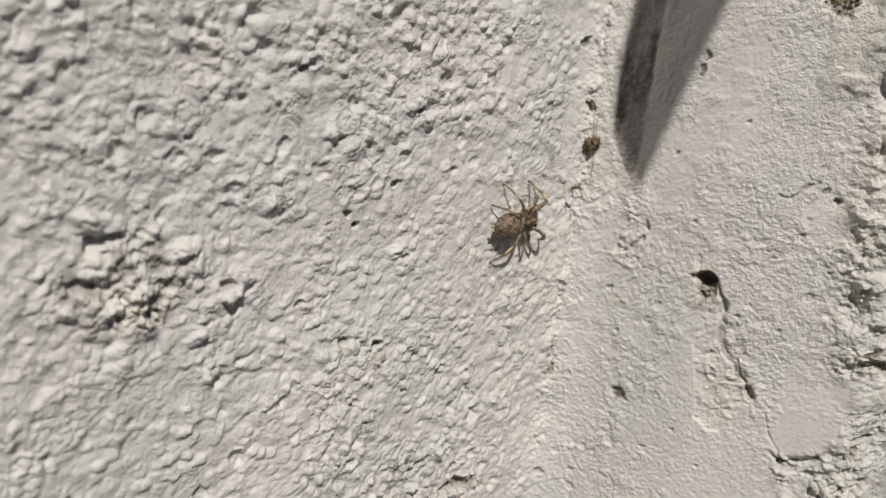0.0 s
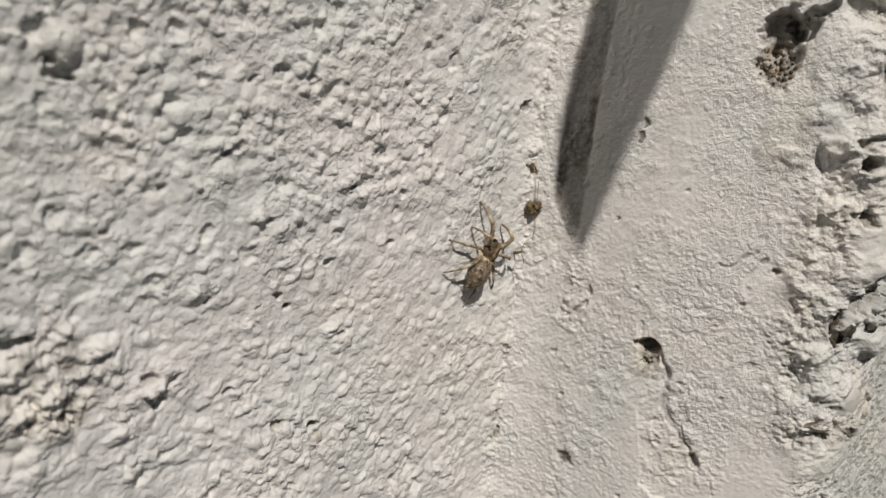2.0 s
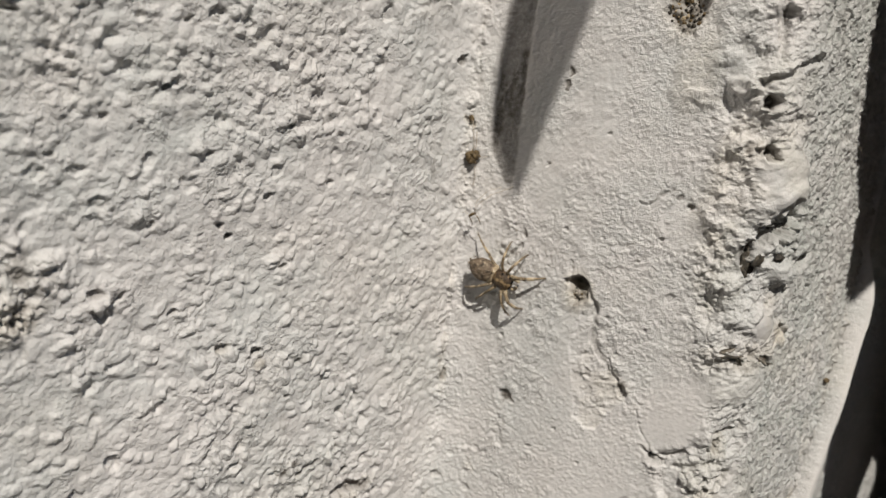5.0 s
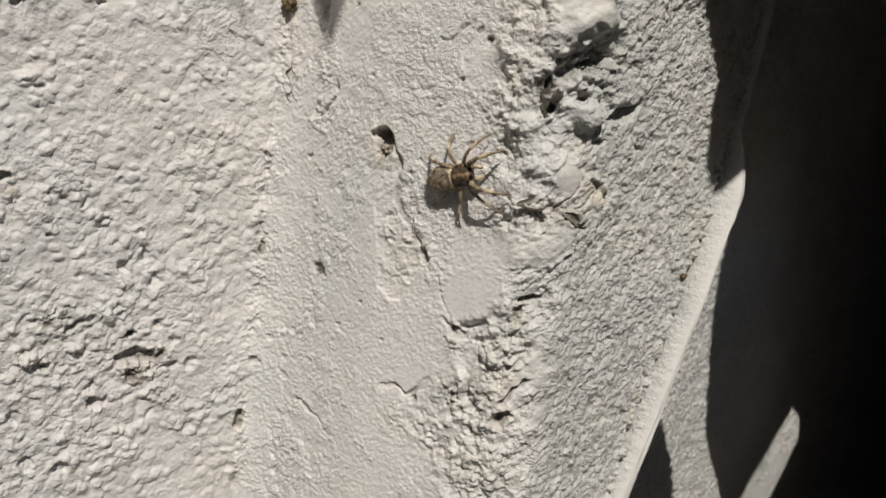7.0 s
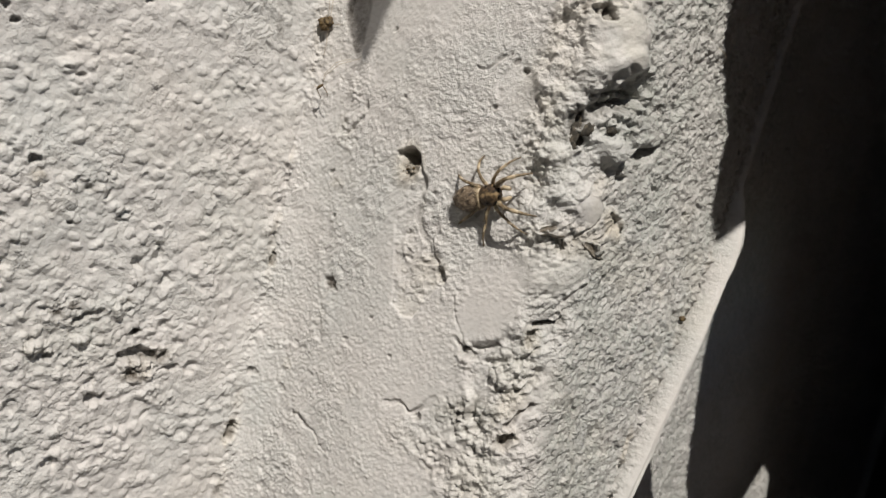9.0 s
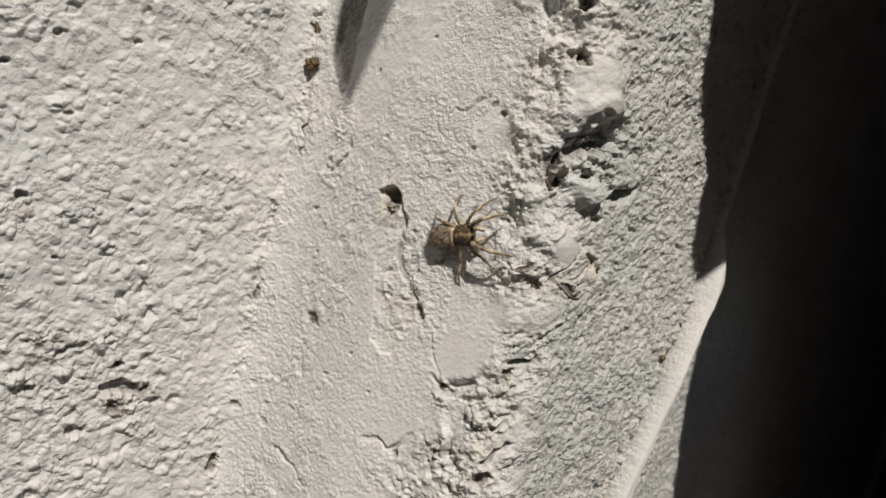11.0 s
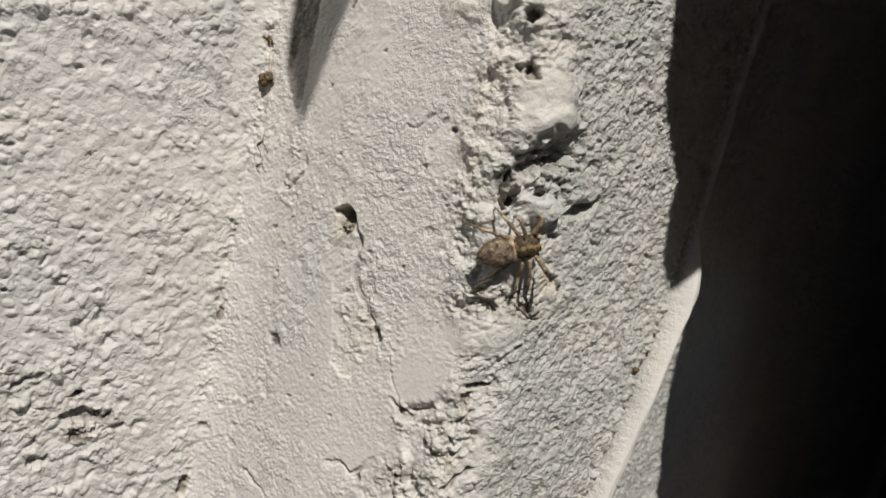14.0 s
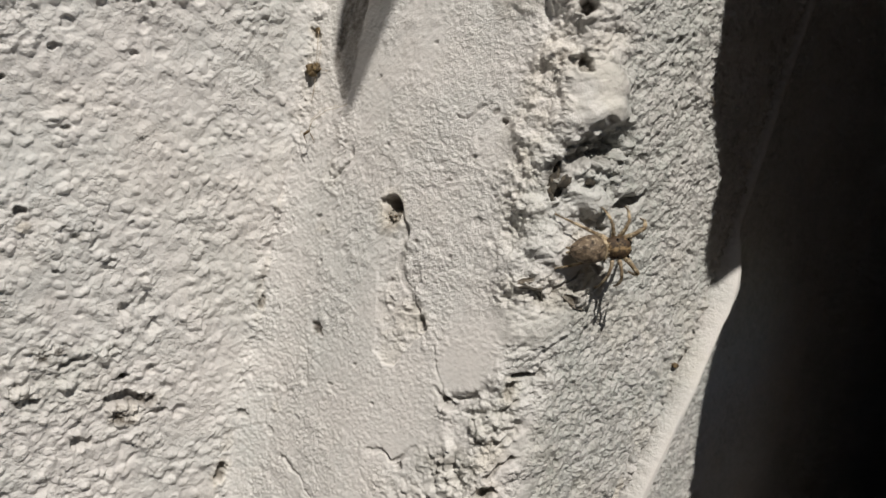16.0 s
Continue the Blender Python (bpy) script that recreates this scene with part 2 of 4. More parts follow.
def relief(us, zs):
    """Height of the plaster (cm) and its stains over the grid us by zs."""
    u, z = np.meshgrid(us, zs)
    wu, wz = u + 0.06 * fbm(u, z, 0.4, 3, 1), z + 0.06 * fbm(u, z, 0.4, 3, 4)
    edge = fbm(u, z, 0.7, 4, 2)
    left = 1 - step(-1.74, -1.58, u + 0.10 * edge - 0.02 * z)
    reveal = step(1.75, 2.2, u + 0.25 * fbm(u, z, 0.6, 3, 3))
    low = step(-1.3, -2.0, z)
    broken = step(1.05, 1.45, u + 0.30 * fbm(u, z, 1.2, 4, 5) + 0.16 * edge + 0.12 * low) * (1 - reveal)
    rimline = 4.40 + 0.25 * z - 0.01 * z * z
    across = u - rimline + 0.02 * edge
    lip = np.clip(0.05 + 0.035 * (z + 3), 0.03, 0.14) + 0.012 * edge
    rim = step(-0.05, 0.05, across - lip) * (1 - step(0.17, 0.29, across - 0.12 * step(-0.7, -0.1, z) * step(0.5, 0.1, z)))
    stout = np.clip(0.15 + 0.05 * (z + 2.85), 0.13, 0.27)
    flat = np.clip(1 - left - reveal - broken, 0, 1)
    coarse = fbm(u, z, 1.5, 3, 0)
    fine = fbm(wu, wz, 0.11, 4, 3, 0.62)
    mid = fbm(wu, wz, 0.34, 4, 1, 0.6)
    small, tiny = lumps(wu, wz, 0.125, 2, 0.8), lumps(wu + 5.1, wz, 0.062, 4, 0.8)
    torn, torn2 = ledges(wu, wz, 0.40, 35, 0, 1.4), ledges(wu, wz, 0.19, 24, 3, 1.3, 0.08)
    chips = ledges(u, z, 0.105, 40, 2, 1.15, 0.07)
    ragged = fbm(u + 3.3, z, 0.048, 3, 1, 0.6)
    drawn = fbm((u * 0.64 + z * 0.77) / 2.2, z * 0.64 - u * 0.77, 0.062, 3, 4, 0.6)
    # rough cast on the side wall: a wavy coat with crumbs of several sizes on it and torn layers
    vu, vz = wu + 0.045 * fbm(u, z, 0.12, 3, 0, 0.6), wz + 0.045 * fbm(u, z, 0.12, 3, 3, 0.6)
    busy = step(-0.25, 0.35, fbm(u, z, 1.5, 4, 5, 0.6))
    nubs = lumps(vu, vz + 4.4, 0.085, 1, 0.45, 0.5) * step(-0.30, 0.05, fbm(u, z, 0.36, 3, 2))
    grains = lumps(vu + 1.9, vz, 0.050, 2, 0.5, 0.55) * step(-0.25, 0.15, fbm(u, z, 0.28, 3, 4))
    crumbs = (0.028 * lumps(vu, vz, 0.30, 0, 0.12, 0.6) * step(0.0, 0.25, fbm(u, z, 0.8, 3, 4))
              + 0.030 * lumps(vu + 2.7, vz, 0.15, 3, 0.15, 0.55) * step(-0.10, 0.2, fbm(u, z, 0.5, 3, 0))
              + 0.016 * nubs + 0.011 * grains
              + 0.039 * lumps(wu + 6.2, wz + 3.1, 0.14, 4, 0.04, 0.6) * step(-0.10, 0.1, fbm(u, z, 0.30, 3, 5)))
    crumbly = 0.28 + 0.72 * step(-0.12, 0.16, fbm(u, z, 0.75, 4, 1, 0.62) + 0.25 * (busy - 0.4))
    near = 0.66 + 0.20 * step(-1.75, -3.6, u + 0.5 * edge)
    beads = lumps(wu + 8.3, wz + 1.7, 0.20, 5, 0.12, 0.55) * step(-0.05, 0.25, fbm(u, z, 0.9, 3, 2))
    coat = fbm(wu, wz, 0.16, 2, 5, 0.5)
    h = left * (0.050 * coarse + 0.012 * mid + near * (crumbs * (0.60 + 0.42 * crumbly) + 0.030 * beads + 0.010 * coat + 0.004 * torn * busy + 0.002 * fine
                + crumbly * (0.010 * small + 0.005 * torn2 + 0.0055 * chips + 0.005 * ragged + 0.004 * fine))
                - 0.05 * step(0.60, 0.85, lumps(vu, vz + 7.1, 0.30, 1, 0.05)) * busy)
    # trowelled face of the pier: orange peel, thin scales, faint drag marks
    peel = step(-0.15, 0.45, fbm(u, z, 1.3, 3, 5) + 0.08 * step(-0.6, 0.6, z))
    scaly = step(-0.05, 0.25, fbm(u, z, 0.55, 4, 0, 0.6) + 0.15 * step(-1.2, 0.2, z) - 0.10 * step(-0.9, -1.25, u))
    worms = step(0.0, 0.25, u + 0.12 * edge) * step(-1.05, -0.6, z + 0.2 * edge)
    scaly = np.maximum(scaly, 0.7 * worms) * (1 + 0.15 * worms)
    peppered = lumps(wu + 2.2, wz + 6.1, 0.036, 3, 0.45, 0.6)
    h += flat * (0.022 * coarse + 0.004 * mid * (0.4 + peel) + 0.003 * fine * (0.3 + peel) + 0.004 * tiny * (0.3 + peel) + (0.0085 + 0.003 * step(-0.5, -0.9, u)) * peppered * (0.7 + 0.3 * scaly) * (1 - 0.15 * step(-0.2, 0.3, z) - 0.35 * step(0.9, 1.6, z) + 0.45 * step(-0.9, -1.5, z)) + 0.002 * (chips + ragged) * step(-0.5, -1.0, u)
                 + scaly * (0.0035 * chips + 0.0035 * ragged + 0.002 * torn2) * (1 - 0.5 * step(0.6, 1.4, z)) + 0.0015 * ragged + 0.0010 * chips
                 + 0.004 * ledges(u, z, 0.7, 80, 4, 2.5, 0.04) + 0.003 * fbm(u * 4, z * 0.7, 0.35, 3, 2)
                 - 0.015 * step(0.62, 0.85, lumps(wu, wz, 0.21, 3, 0.1)) * (0.3 + peel))
    # crumbled arris
    h += broken * (0.07 * fbm(u, z, 0.9, 3, 2) + 0.034 * mid + 0.016 * lumps(wu, wz, 0.24, 1) + 0.010 * small + 0.014 * torn + 0.013 * torn2
                   + 0.014 * fine + 0.012 * grains + 0.011 * chips + 0.012 * ragged)
    # gritty reveal
    grit = lumps(wu, wz, 0.045, 5, 0.6, 0.5)
    flakes = ledges(u, z, 0.065, 40, 4, 1.3, 0.09)
    beyond = step(0.30, 0.55, across)
    h += 0.75 * reveal * (1 - rim) * (1 - 0.35 * beyond) * (0.05 * coarse + 0.016 * mid + 0.012 * grit + 0.006 * grains + 0.009 * torn2 + 0.009 * fine + 0.008 * torn
                                                    + 0.005 * chips + 0.010 * flakes + 0.009 * ragged + 0.010 * drawn - 0.03 * step(0.6, 0.9, lumps(wu, wz, 0.14, 0, 0.2)))
    stout *= 1 - 0.6 * step(-0.25, 0.5, z)
    h += rim * (stout + 0.026 * fbm(across * 5, z * 0.3, 0.3, 3, 2, 0.6) + 0.013 * fbm((across - 0.03 * z) * 9, z * 0.3, 0.3, 3, 4, 0.6) + 0.0015 * fine)
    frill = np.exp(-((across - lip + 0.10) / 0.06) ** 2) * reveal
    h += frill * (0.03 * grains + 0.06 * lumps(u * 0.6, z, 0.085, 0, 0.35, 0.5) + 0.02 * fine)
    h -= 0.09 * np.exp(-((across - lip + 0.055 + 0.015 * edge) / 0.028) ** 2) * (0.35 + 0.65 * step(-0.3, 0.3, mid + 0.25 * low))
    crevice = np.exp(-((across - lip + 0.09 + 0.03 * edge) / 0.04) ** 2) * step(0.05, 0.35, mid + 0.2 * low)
    # the fillet of the inner corner
    h += 0.02 * np.exp(-((u + 1.55) / 0.10) ** 2) * fbm(u, z, 0.35, 4, 1)
    bare, dirt_dark, green = 0 * u, 0 * u, 0 * u
    green += left * (0.04 + 0.25 * step(0.0, 0.5, fbm(u, z, 1.6, 4, 3))) + broken * 0.3 * step(0.0, 0.4, fbm(u, z, 0.8, 4, 4)) + reveal * (1 - rim) * (0.40 + 0.40 * step(-0.3, 0.4, fbm(u, z, 0.7, 4, 2)))
    bare += 0.45 * broken * step(0.05, 0.45, fbm(u, z, 0.7, 4, 0)) + 0.12 * flat * step(0.1, 0.5, fbm(u, z, 1.4, 4, 1)) + 0.25 * reveal * step(0.2, 0.5, fbm(u, z, 0.6, 4, 5))
    bare += 0.10 * left * step(0.15, 0.5, fbm(u, z, 1.0, 4, 4))
    dirt_dark += left * 0.5 * step(0.35, 0.6, fbm(wu, wz, 0.35, 4, 0, 0.6)) * step(0.05, 0.5, fbm(u, z, 1.6, 3, 1)) + 0.06 * reveal * (1 - rim) + 0.3 * reveal * (1 - rim) * (1 - beyond) * step(0.12, 0.5, fbm(wu, wz, 0.16, 4, 2, 0.65))
    calm = 0 * u

    # dirt in the crevice, then the lip's thin shadow line put into the colour
    dirt_dark = np.maximum(dirt_dark, 0.8 * crevice)
    dirt_dark = np.maximum(dirt_dark, 0.55 * reveal * np.exp(-((across - lip + 0.045 + 0.015 * edge) / 0.018) ** 2) * step(-0.25, 0.2, mid + 0.15 * low))
    bare = np.maximum(bare, 0.35 * frill * step(-0.1, 0.3, mid) + 0.12 * rim)
    green *= 1 - 0.7 * np.maximum(frill, rim)

    def window(lo_u, hi_u, lo_z, hi_z):
        i, j = np.searchsorted(us, (lo_u, hi_u))
        k, m = np.searchsorted(zs, (lo_z, hi_z))
        return (slice(k, m), slice(i, j))

    def pit(cu, cz, ru, rz, deep, turn=0.0, dark_in=0.0, cream=0.0, wild=0.9):
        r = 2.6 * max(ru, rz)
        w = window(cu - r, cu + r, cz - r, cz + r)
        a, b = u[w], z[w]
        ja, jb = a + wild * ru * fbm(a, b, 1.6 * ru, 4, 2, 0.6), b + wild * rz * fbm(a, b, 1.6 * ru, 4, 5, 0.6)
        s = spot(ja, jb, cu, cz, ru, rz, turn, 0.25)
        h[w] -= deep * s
        # the recess is also tinted dark brown, out to its outline
        dirt_dark[w] = np.maximum(dirt_dark[w], dark_in * s)
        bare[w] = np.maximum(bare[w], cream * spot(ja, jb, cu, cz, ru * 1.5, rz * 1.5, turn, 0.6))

    def crack(points, wide, deep, dark_in=0.6):
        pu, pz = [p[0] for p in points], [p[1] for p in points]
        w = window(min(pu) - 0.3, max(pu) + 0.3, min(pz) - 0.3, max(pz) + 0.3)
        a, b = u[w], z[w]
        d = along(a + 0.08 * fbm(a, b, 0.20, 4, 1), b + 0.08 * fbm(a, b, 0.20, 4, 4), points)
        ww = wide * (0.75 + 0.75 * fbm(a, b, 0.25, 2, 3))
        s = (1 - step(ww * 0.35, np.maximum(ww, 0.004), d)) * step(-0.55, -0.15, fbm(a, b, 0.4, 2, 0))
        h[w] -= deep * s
        # the same dark brown tint follows the crack's width
        dirt_dark[w] = np.maximum(dirt_dark[w], dark_in * s)

    def knoll(cu, cz, ru, rz, tall, turn=0.0, cream=0.0, tint=0.0):
        r = 2.6 * max(ru, rz)
        w = window(cu - r, cu + r, cz - r, cz + r)
        a, b = u[w], z[w]
        ja, jb = a + 0.5 * ru * fbm(a, b, 2 * ru, 4, 3), b + 0.5 * ru * fbm(a, b, 2 * ru, 4, 0)
        s = spot(ja, jb, cu, cz, ru, rz, turn, 0.5)
        h[w] += tall * s
        bare[w], green[w] = np.maximum(bare[w], cream * s), np.maximum(green[w] * (1 - min(1, 1.3 * cream) * s), tint * s)

    def patch(cu, cz, ru, rz, rough, dark_in=0.0, cream=0.0, tint=0.0, turn=0.0):
        r = 2.2 * max(ru, rz)
        w = window(cu - r, cu + r, cz - r, cz + r)
        a, b = u[w], z[w]
        s = spot(a + 0.6 * ru * fbm(a, b, 1.5 * ru, 4, 1, 0.6), b + 0.6 * rz * fbm(a, b, 1.5 * ru, 4, 3, 0.6), cu, cz, ru, rz, turn, 0.5)
        n = fbm(a, b, 0.13, 4, 4, 0.65)
        h[w] += s * rough * (0.9 * n + 0.8 * lumps(a, b, 0.07, 2, 0.5, 0.5) - 0.6 * step(0.1, 0.4, fbm(a, b, 0.10, 3, 0)))
        dirt_dark[w] = np.maximum(dirt_dark[w], dark_in * s * step(0.0, 0.35, -n + 0.1))
        bare[w], green[w] = np.maximum(bare[w], cream * s), np.maximum(green[w] * (1 - min(1, 1.3 * cream) * s), tint * s)

    def soften(cu, cz, ru, rz, turn=0.0, much=0.85, round_cm=0.10, edge=0.16):
        """A place where thick wash has filled the grain."""
        r = 1.7 * max(ru, rz)
        w = window(cu - r, cu + r, cz - r, cz + r)
        a, b = u[w], z[w]
        s = much * spot(a + 0.45 * ru * fbm(a, b, 1.3 * ru, 4, 0, 0.6), b + 0.45 * rz * fbm(a, b, 1.3 * ru, 4, 2, 0.6), cu, cz, ru, rz, turn, edge)
        q, n = h[w], max(1, round(round_cm / FINE))
        for _ in range(2):
            for ax in (0, 1):
                c = np.cumsum(np.pad(q, [(n + 1, n) if k == ax else (0, 0) for k in (0, 1)], "edge"), ax)
                m = c.shape[ax]
                q = (np.take(c, range(2 * n + 1, m), ax) - np.take(c, range(m - 2 * n - 1), ax)) / (2 * n + 1)
        h[w] = h[w] * (1 - s) + q * s
        calm[w] = np.maximum(calm[w], s)

    # where the wash lies thick and smooth
    soften(1.86, 1.36, 0.30, 0.32, 20, 0.8), soften(1.08, -1.36, 0.26, 0.22, 30, 0.55), soften(0.62, -2.28, 0.26, 0.12, 10, 0.5), soften(1.78, -1.95, 0.12, 0.35, -15, 0.7)
    soften(1.62, -0.75, 0.40, 0.20, 10, 0.6), soften(0.95, 0.85, 0.2, 0.3, 0, 0.6), soften(1.95, 0.42, 0.14, 0.12, 0, 0.5)
    soften(2.35, 0.2, 0.12, 0.1, 0, 0.6), soften(1.25, 2.3, 0.12, 0.3, 0, 0.6), soften(2.05, -2.3, 0.1, 0.2, -30, 0.7)
    # the round pit, the crack that runs down from it, and the thin scale lost beside it
    w = window(-0.5, 1.1, -1.6, 0.1)
    a, b = u[w] + 0.16 * edge[w] + 0.05 * mid[w], z[w] + 0.10 * mid[w]
    lost = step(0.0, 0.03, np.minimum(a + 0.05 - 0.30 * np.maximum(0, -0.75 - b), 0.13 - 0.44 * b - a)) * step(0.0, 0.03, np.minimum(-0.22 - b, b + 1.28 + 0.35 * edge[w] + 0.15 * mid[w]))
    h[w] -= lost * (0.014 - 0.006 * torn2[w] - 0.004 * fine[w] - 0.003 * ragged[w] - 0.003 * chips[w])
    bare[w] = np.maximum(bare[w], lost * 0.2 * step(-0.7, -1.1, b + 0.3 * mid[w]) * step(-0.1, 0.3, mid[w]))
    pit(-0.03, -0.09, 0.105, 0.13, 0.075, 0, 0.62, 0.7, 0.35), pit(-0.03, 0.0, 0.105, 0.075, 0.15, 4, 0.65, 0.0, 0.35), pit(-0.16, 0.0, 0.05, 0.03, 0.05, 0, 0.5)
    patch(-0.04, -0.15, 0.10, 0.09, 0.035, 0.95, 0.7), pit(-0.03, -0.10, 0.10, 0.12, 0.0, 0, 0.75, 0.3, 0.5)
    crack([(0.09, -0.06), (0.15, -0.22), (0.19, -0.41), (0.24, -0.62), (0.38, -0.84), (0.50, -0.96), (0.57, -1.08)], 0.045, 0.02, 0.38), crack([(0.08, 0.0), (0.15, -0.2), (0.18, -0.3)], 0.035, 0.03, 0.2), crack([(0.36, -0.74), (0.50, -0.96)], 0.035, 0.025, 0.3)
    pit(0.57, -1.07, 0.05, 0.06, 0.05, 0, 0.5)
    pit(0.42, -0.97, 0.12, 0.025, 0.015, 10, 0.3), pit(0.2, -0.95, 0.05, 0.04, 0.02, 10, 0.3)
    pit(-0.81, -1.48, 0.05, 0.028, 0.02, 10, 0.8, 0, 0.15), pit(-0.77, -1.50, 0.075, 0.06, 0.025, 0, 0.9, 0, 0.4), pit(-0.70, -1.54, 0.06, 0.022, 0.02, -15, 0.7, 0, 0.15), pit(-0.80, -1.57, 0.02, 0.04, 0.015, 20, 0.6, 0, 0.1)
    pit(-0.74, 0.41, 0.045, 0.05, 0.035, 20, 0.6), pit(0.88, 1.06, 0.03, 0.03, 0.02, 0, 0.7), pit(0.99, 0.97, 0.035, 0.035, 0.04, 0, 0.8)
    pit(-0.40, 2.18, 0.03, 0.05, 0.02, 0, 0.9), pit(-0.44, 2.04, 0.04, 0.05, 0.02, 0, 0.9)
    crack([(0.49, 0.97), (0.66, 1.03), (0.80, 1.14)], 0.025, 0.02, 0.3), crack([(0.2, 1.2), (0.3, 0.9), (0.33, 0.7)], 0.015, 0.012, 0.2)
    crack([(-1.0, 0.05), (-0.86, 0.2), (-0.78, 0.28)], 0.025, 0.03, 0.3), pit(-1.05, -0.35, 0.05, 0.03, 0.03, 30, 0.2)
    for cu, cz in ((0.55, 0.35), (0.32, -0.3), (0.75, 0.62), (-0.25, 0.55), (1.05, 0.3), (-0.9, -0.8), (-0.4, -2.0), (0.2, -2.0), (-0.1, -1.7), (0.72, -0.35), (-0.55, 1.2), (0.1, 1.6)):
        pit(cu, cz, 0.028, 0.02, 0.025, 20, 0.25)
    # the scale's torn edge below
    w = window(0.5, 2.4, -4.5, -0.8)
    a, b = u[w], z[w]
    below = np.minimum(a - 0.98 - 0.22 * (b + 1.6) * (b > -1.6) + 0.28 * (b + 1.6) * (b < -1.6), -1.57 - b + 0.2 * np.maximum(0, a - 0.98) + 0.75 * np.maximum(0, a - 1.24)) + 0.08 * mid[w]
    h[w] -= 0.05 * step(0.0, 0.08, below) * (1 - 0.7 * step(1.2, 1.5, a)) * (1 - step(1.9, 2.3, a))
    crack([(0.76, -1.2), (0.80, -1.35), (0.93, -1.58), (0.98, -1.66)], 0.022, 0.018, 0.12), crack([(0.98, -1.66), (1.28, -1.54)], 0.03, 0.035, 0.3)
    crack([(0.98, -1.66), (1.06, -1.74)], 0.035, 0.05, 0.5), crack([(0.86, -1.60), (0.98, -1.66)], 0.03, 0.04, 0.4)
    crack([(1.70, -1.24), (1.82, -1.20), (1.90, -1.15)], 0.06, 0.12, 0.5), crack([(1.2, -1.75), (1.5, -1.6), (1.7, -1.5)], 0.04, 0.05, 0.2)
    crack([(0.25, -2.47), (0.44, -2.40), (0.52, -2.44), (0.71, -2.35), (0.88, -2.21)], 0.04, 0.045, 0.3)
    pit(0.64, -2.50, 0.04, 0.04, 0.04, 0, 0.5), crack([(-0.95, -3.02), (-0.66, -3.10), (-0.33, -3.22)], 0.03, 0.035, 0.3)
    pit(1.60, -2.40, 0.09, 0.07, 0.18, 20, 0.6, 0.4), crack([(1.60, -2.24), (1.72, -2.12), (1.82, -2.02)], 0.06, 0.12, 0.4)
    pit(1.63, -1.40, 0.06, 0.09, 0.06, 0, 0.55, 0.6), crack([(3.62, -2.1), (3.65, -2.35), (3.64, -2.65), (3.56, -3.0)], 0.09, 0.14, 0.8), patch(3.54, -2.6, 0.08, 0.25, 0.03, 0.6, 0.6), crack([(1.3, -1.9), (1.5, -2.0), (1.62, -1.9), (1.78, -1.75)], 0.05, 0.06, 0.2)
    patch(1.22, -2.38, 0.30, 0.24, 0.055, 0.55, 0.15, 0.4, -20), patch(1.55, -1.75, 0.25, 0.2, 0.04, 0.15, 0.2, 0.3), patch(1.02, -1.78, 0.12, 0.1, 0.04, 0.4)
    patch(0.55, -2.75, 0.30, 0.16, 0.016, 0.15, 0.1), patch(0.0, -2.5, 0.25, 0.12, 0.010, 0.1), patch(0.95, -2.75, 0.2, 0.25, 0.03, 0.3, 0.1), patch(1.45, -3.0, 0.3, 0.4, 0.04, 0.15, 0.25, 0.3), patch(-0.8, -2.0, 0.18, 0.3, 0.016, 0.1), patch(-1.15, -2.55, 0.08, 0.06, 0.03, 0.3, 0.2)
    patch(-1.25, -2.35, 0.10, 0.05, 0.03, 0.3), patch(0.45, -1.05, 0.16, 0.16, 0.018, 0.1, 0.3, 0.0, -30), patch(0.16, -0.85, 0.07, 0.2, 0.025, 0.1, 0.1)
    patch(-1.0, 0.1, 0.14, 0.16, 0.022, 0.1, 0.1), patch(-0.9, 0.5, 0.1, 0.12, 0.02, 0.1), patch(-0.95, -0.45, 0.1, 0.06, 0.015, 0.2, 0.2)
    patch(1.85, -0.42, 0.4, 0.14, 0.03, 0.35, 0.4, 0, 10), patch(1.5, -0.55, 0.25, 0.2, 0.03, 0.1, 0.12), patch(1.35, 0.2, 0.2, 0.3, 0.03, 0.1, 0.2)
    # the cavity in the arris under its swollen scab: brown dirt, with overhang shade tinted in
    knoll(1.84, 1.42, 0.27, 0.36, 0.10, 20, 0.0, 0.4), knoll(1.62, 2.2, 0.22, 0.3, 0.08, 0, 0.2, 0.2), knoll(1.98, 1.16, 0.24, 0.14, 0.05, 10, 0, 0.4)
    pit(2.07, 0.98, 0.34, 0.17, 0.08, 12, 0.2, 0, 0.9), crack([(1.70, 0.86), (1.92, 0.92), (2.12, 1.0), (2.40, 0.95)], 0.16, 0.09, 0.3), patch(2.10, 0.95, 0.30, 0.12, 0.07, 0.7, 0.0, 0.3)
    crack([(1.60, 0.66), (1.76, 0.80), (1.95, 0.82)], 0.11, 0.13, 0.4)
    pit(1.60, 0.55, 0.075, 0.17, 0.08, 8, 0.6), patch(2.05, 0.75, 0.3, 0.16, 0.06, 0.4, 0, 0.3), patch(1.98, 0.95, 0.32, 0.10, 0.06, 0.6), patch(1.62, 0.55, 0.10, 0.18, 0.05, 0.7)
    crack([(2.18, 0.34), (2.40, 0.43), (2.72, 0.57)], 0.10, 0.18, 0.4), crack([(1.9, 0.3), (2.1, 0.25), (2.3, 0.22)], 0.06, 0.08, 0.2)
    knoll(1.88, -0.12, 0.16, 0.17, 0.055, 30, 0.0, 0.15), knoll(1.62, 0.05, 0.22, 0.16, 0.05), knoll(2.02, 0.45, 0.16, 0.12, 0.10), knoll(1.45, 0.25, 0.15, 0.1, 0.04)
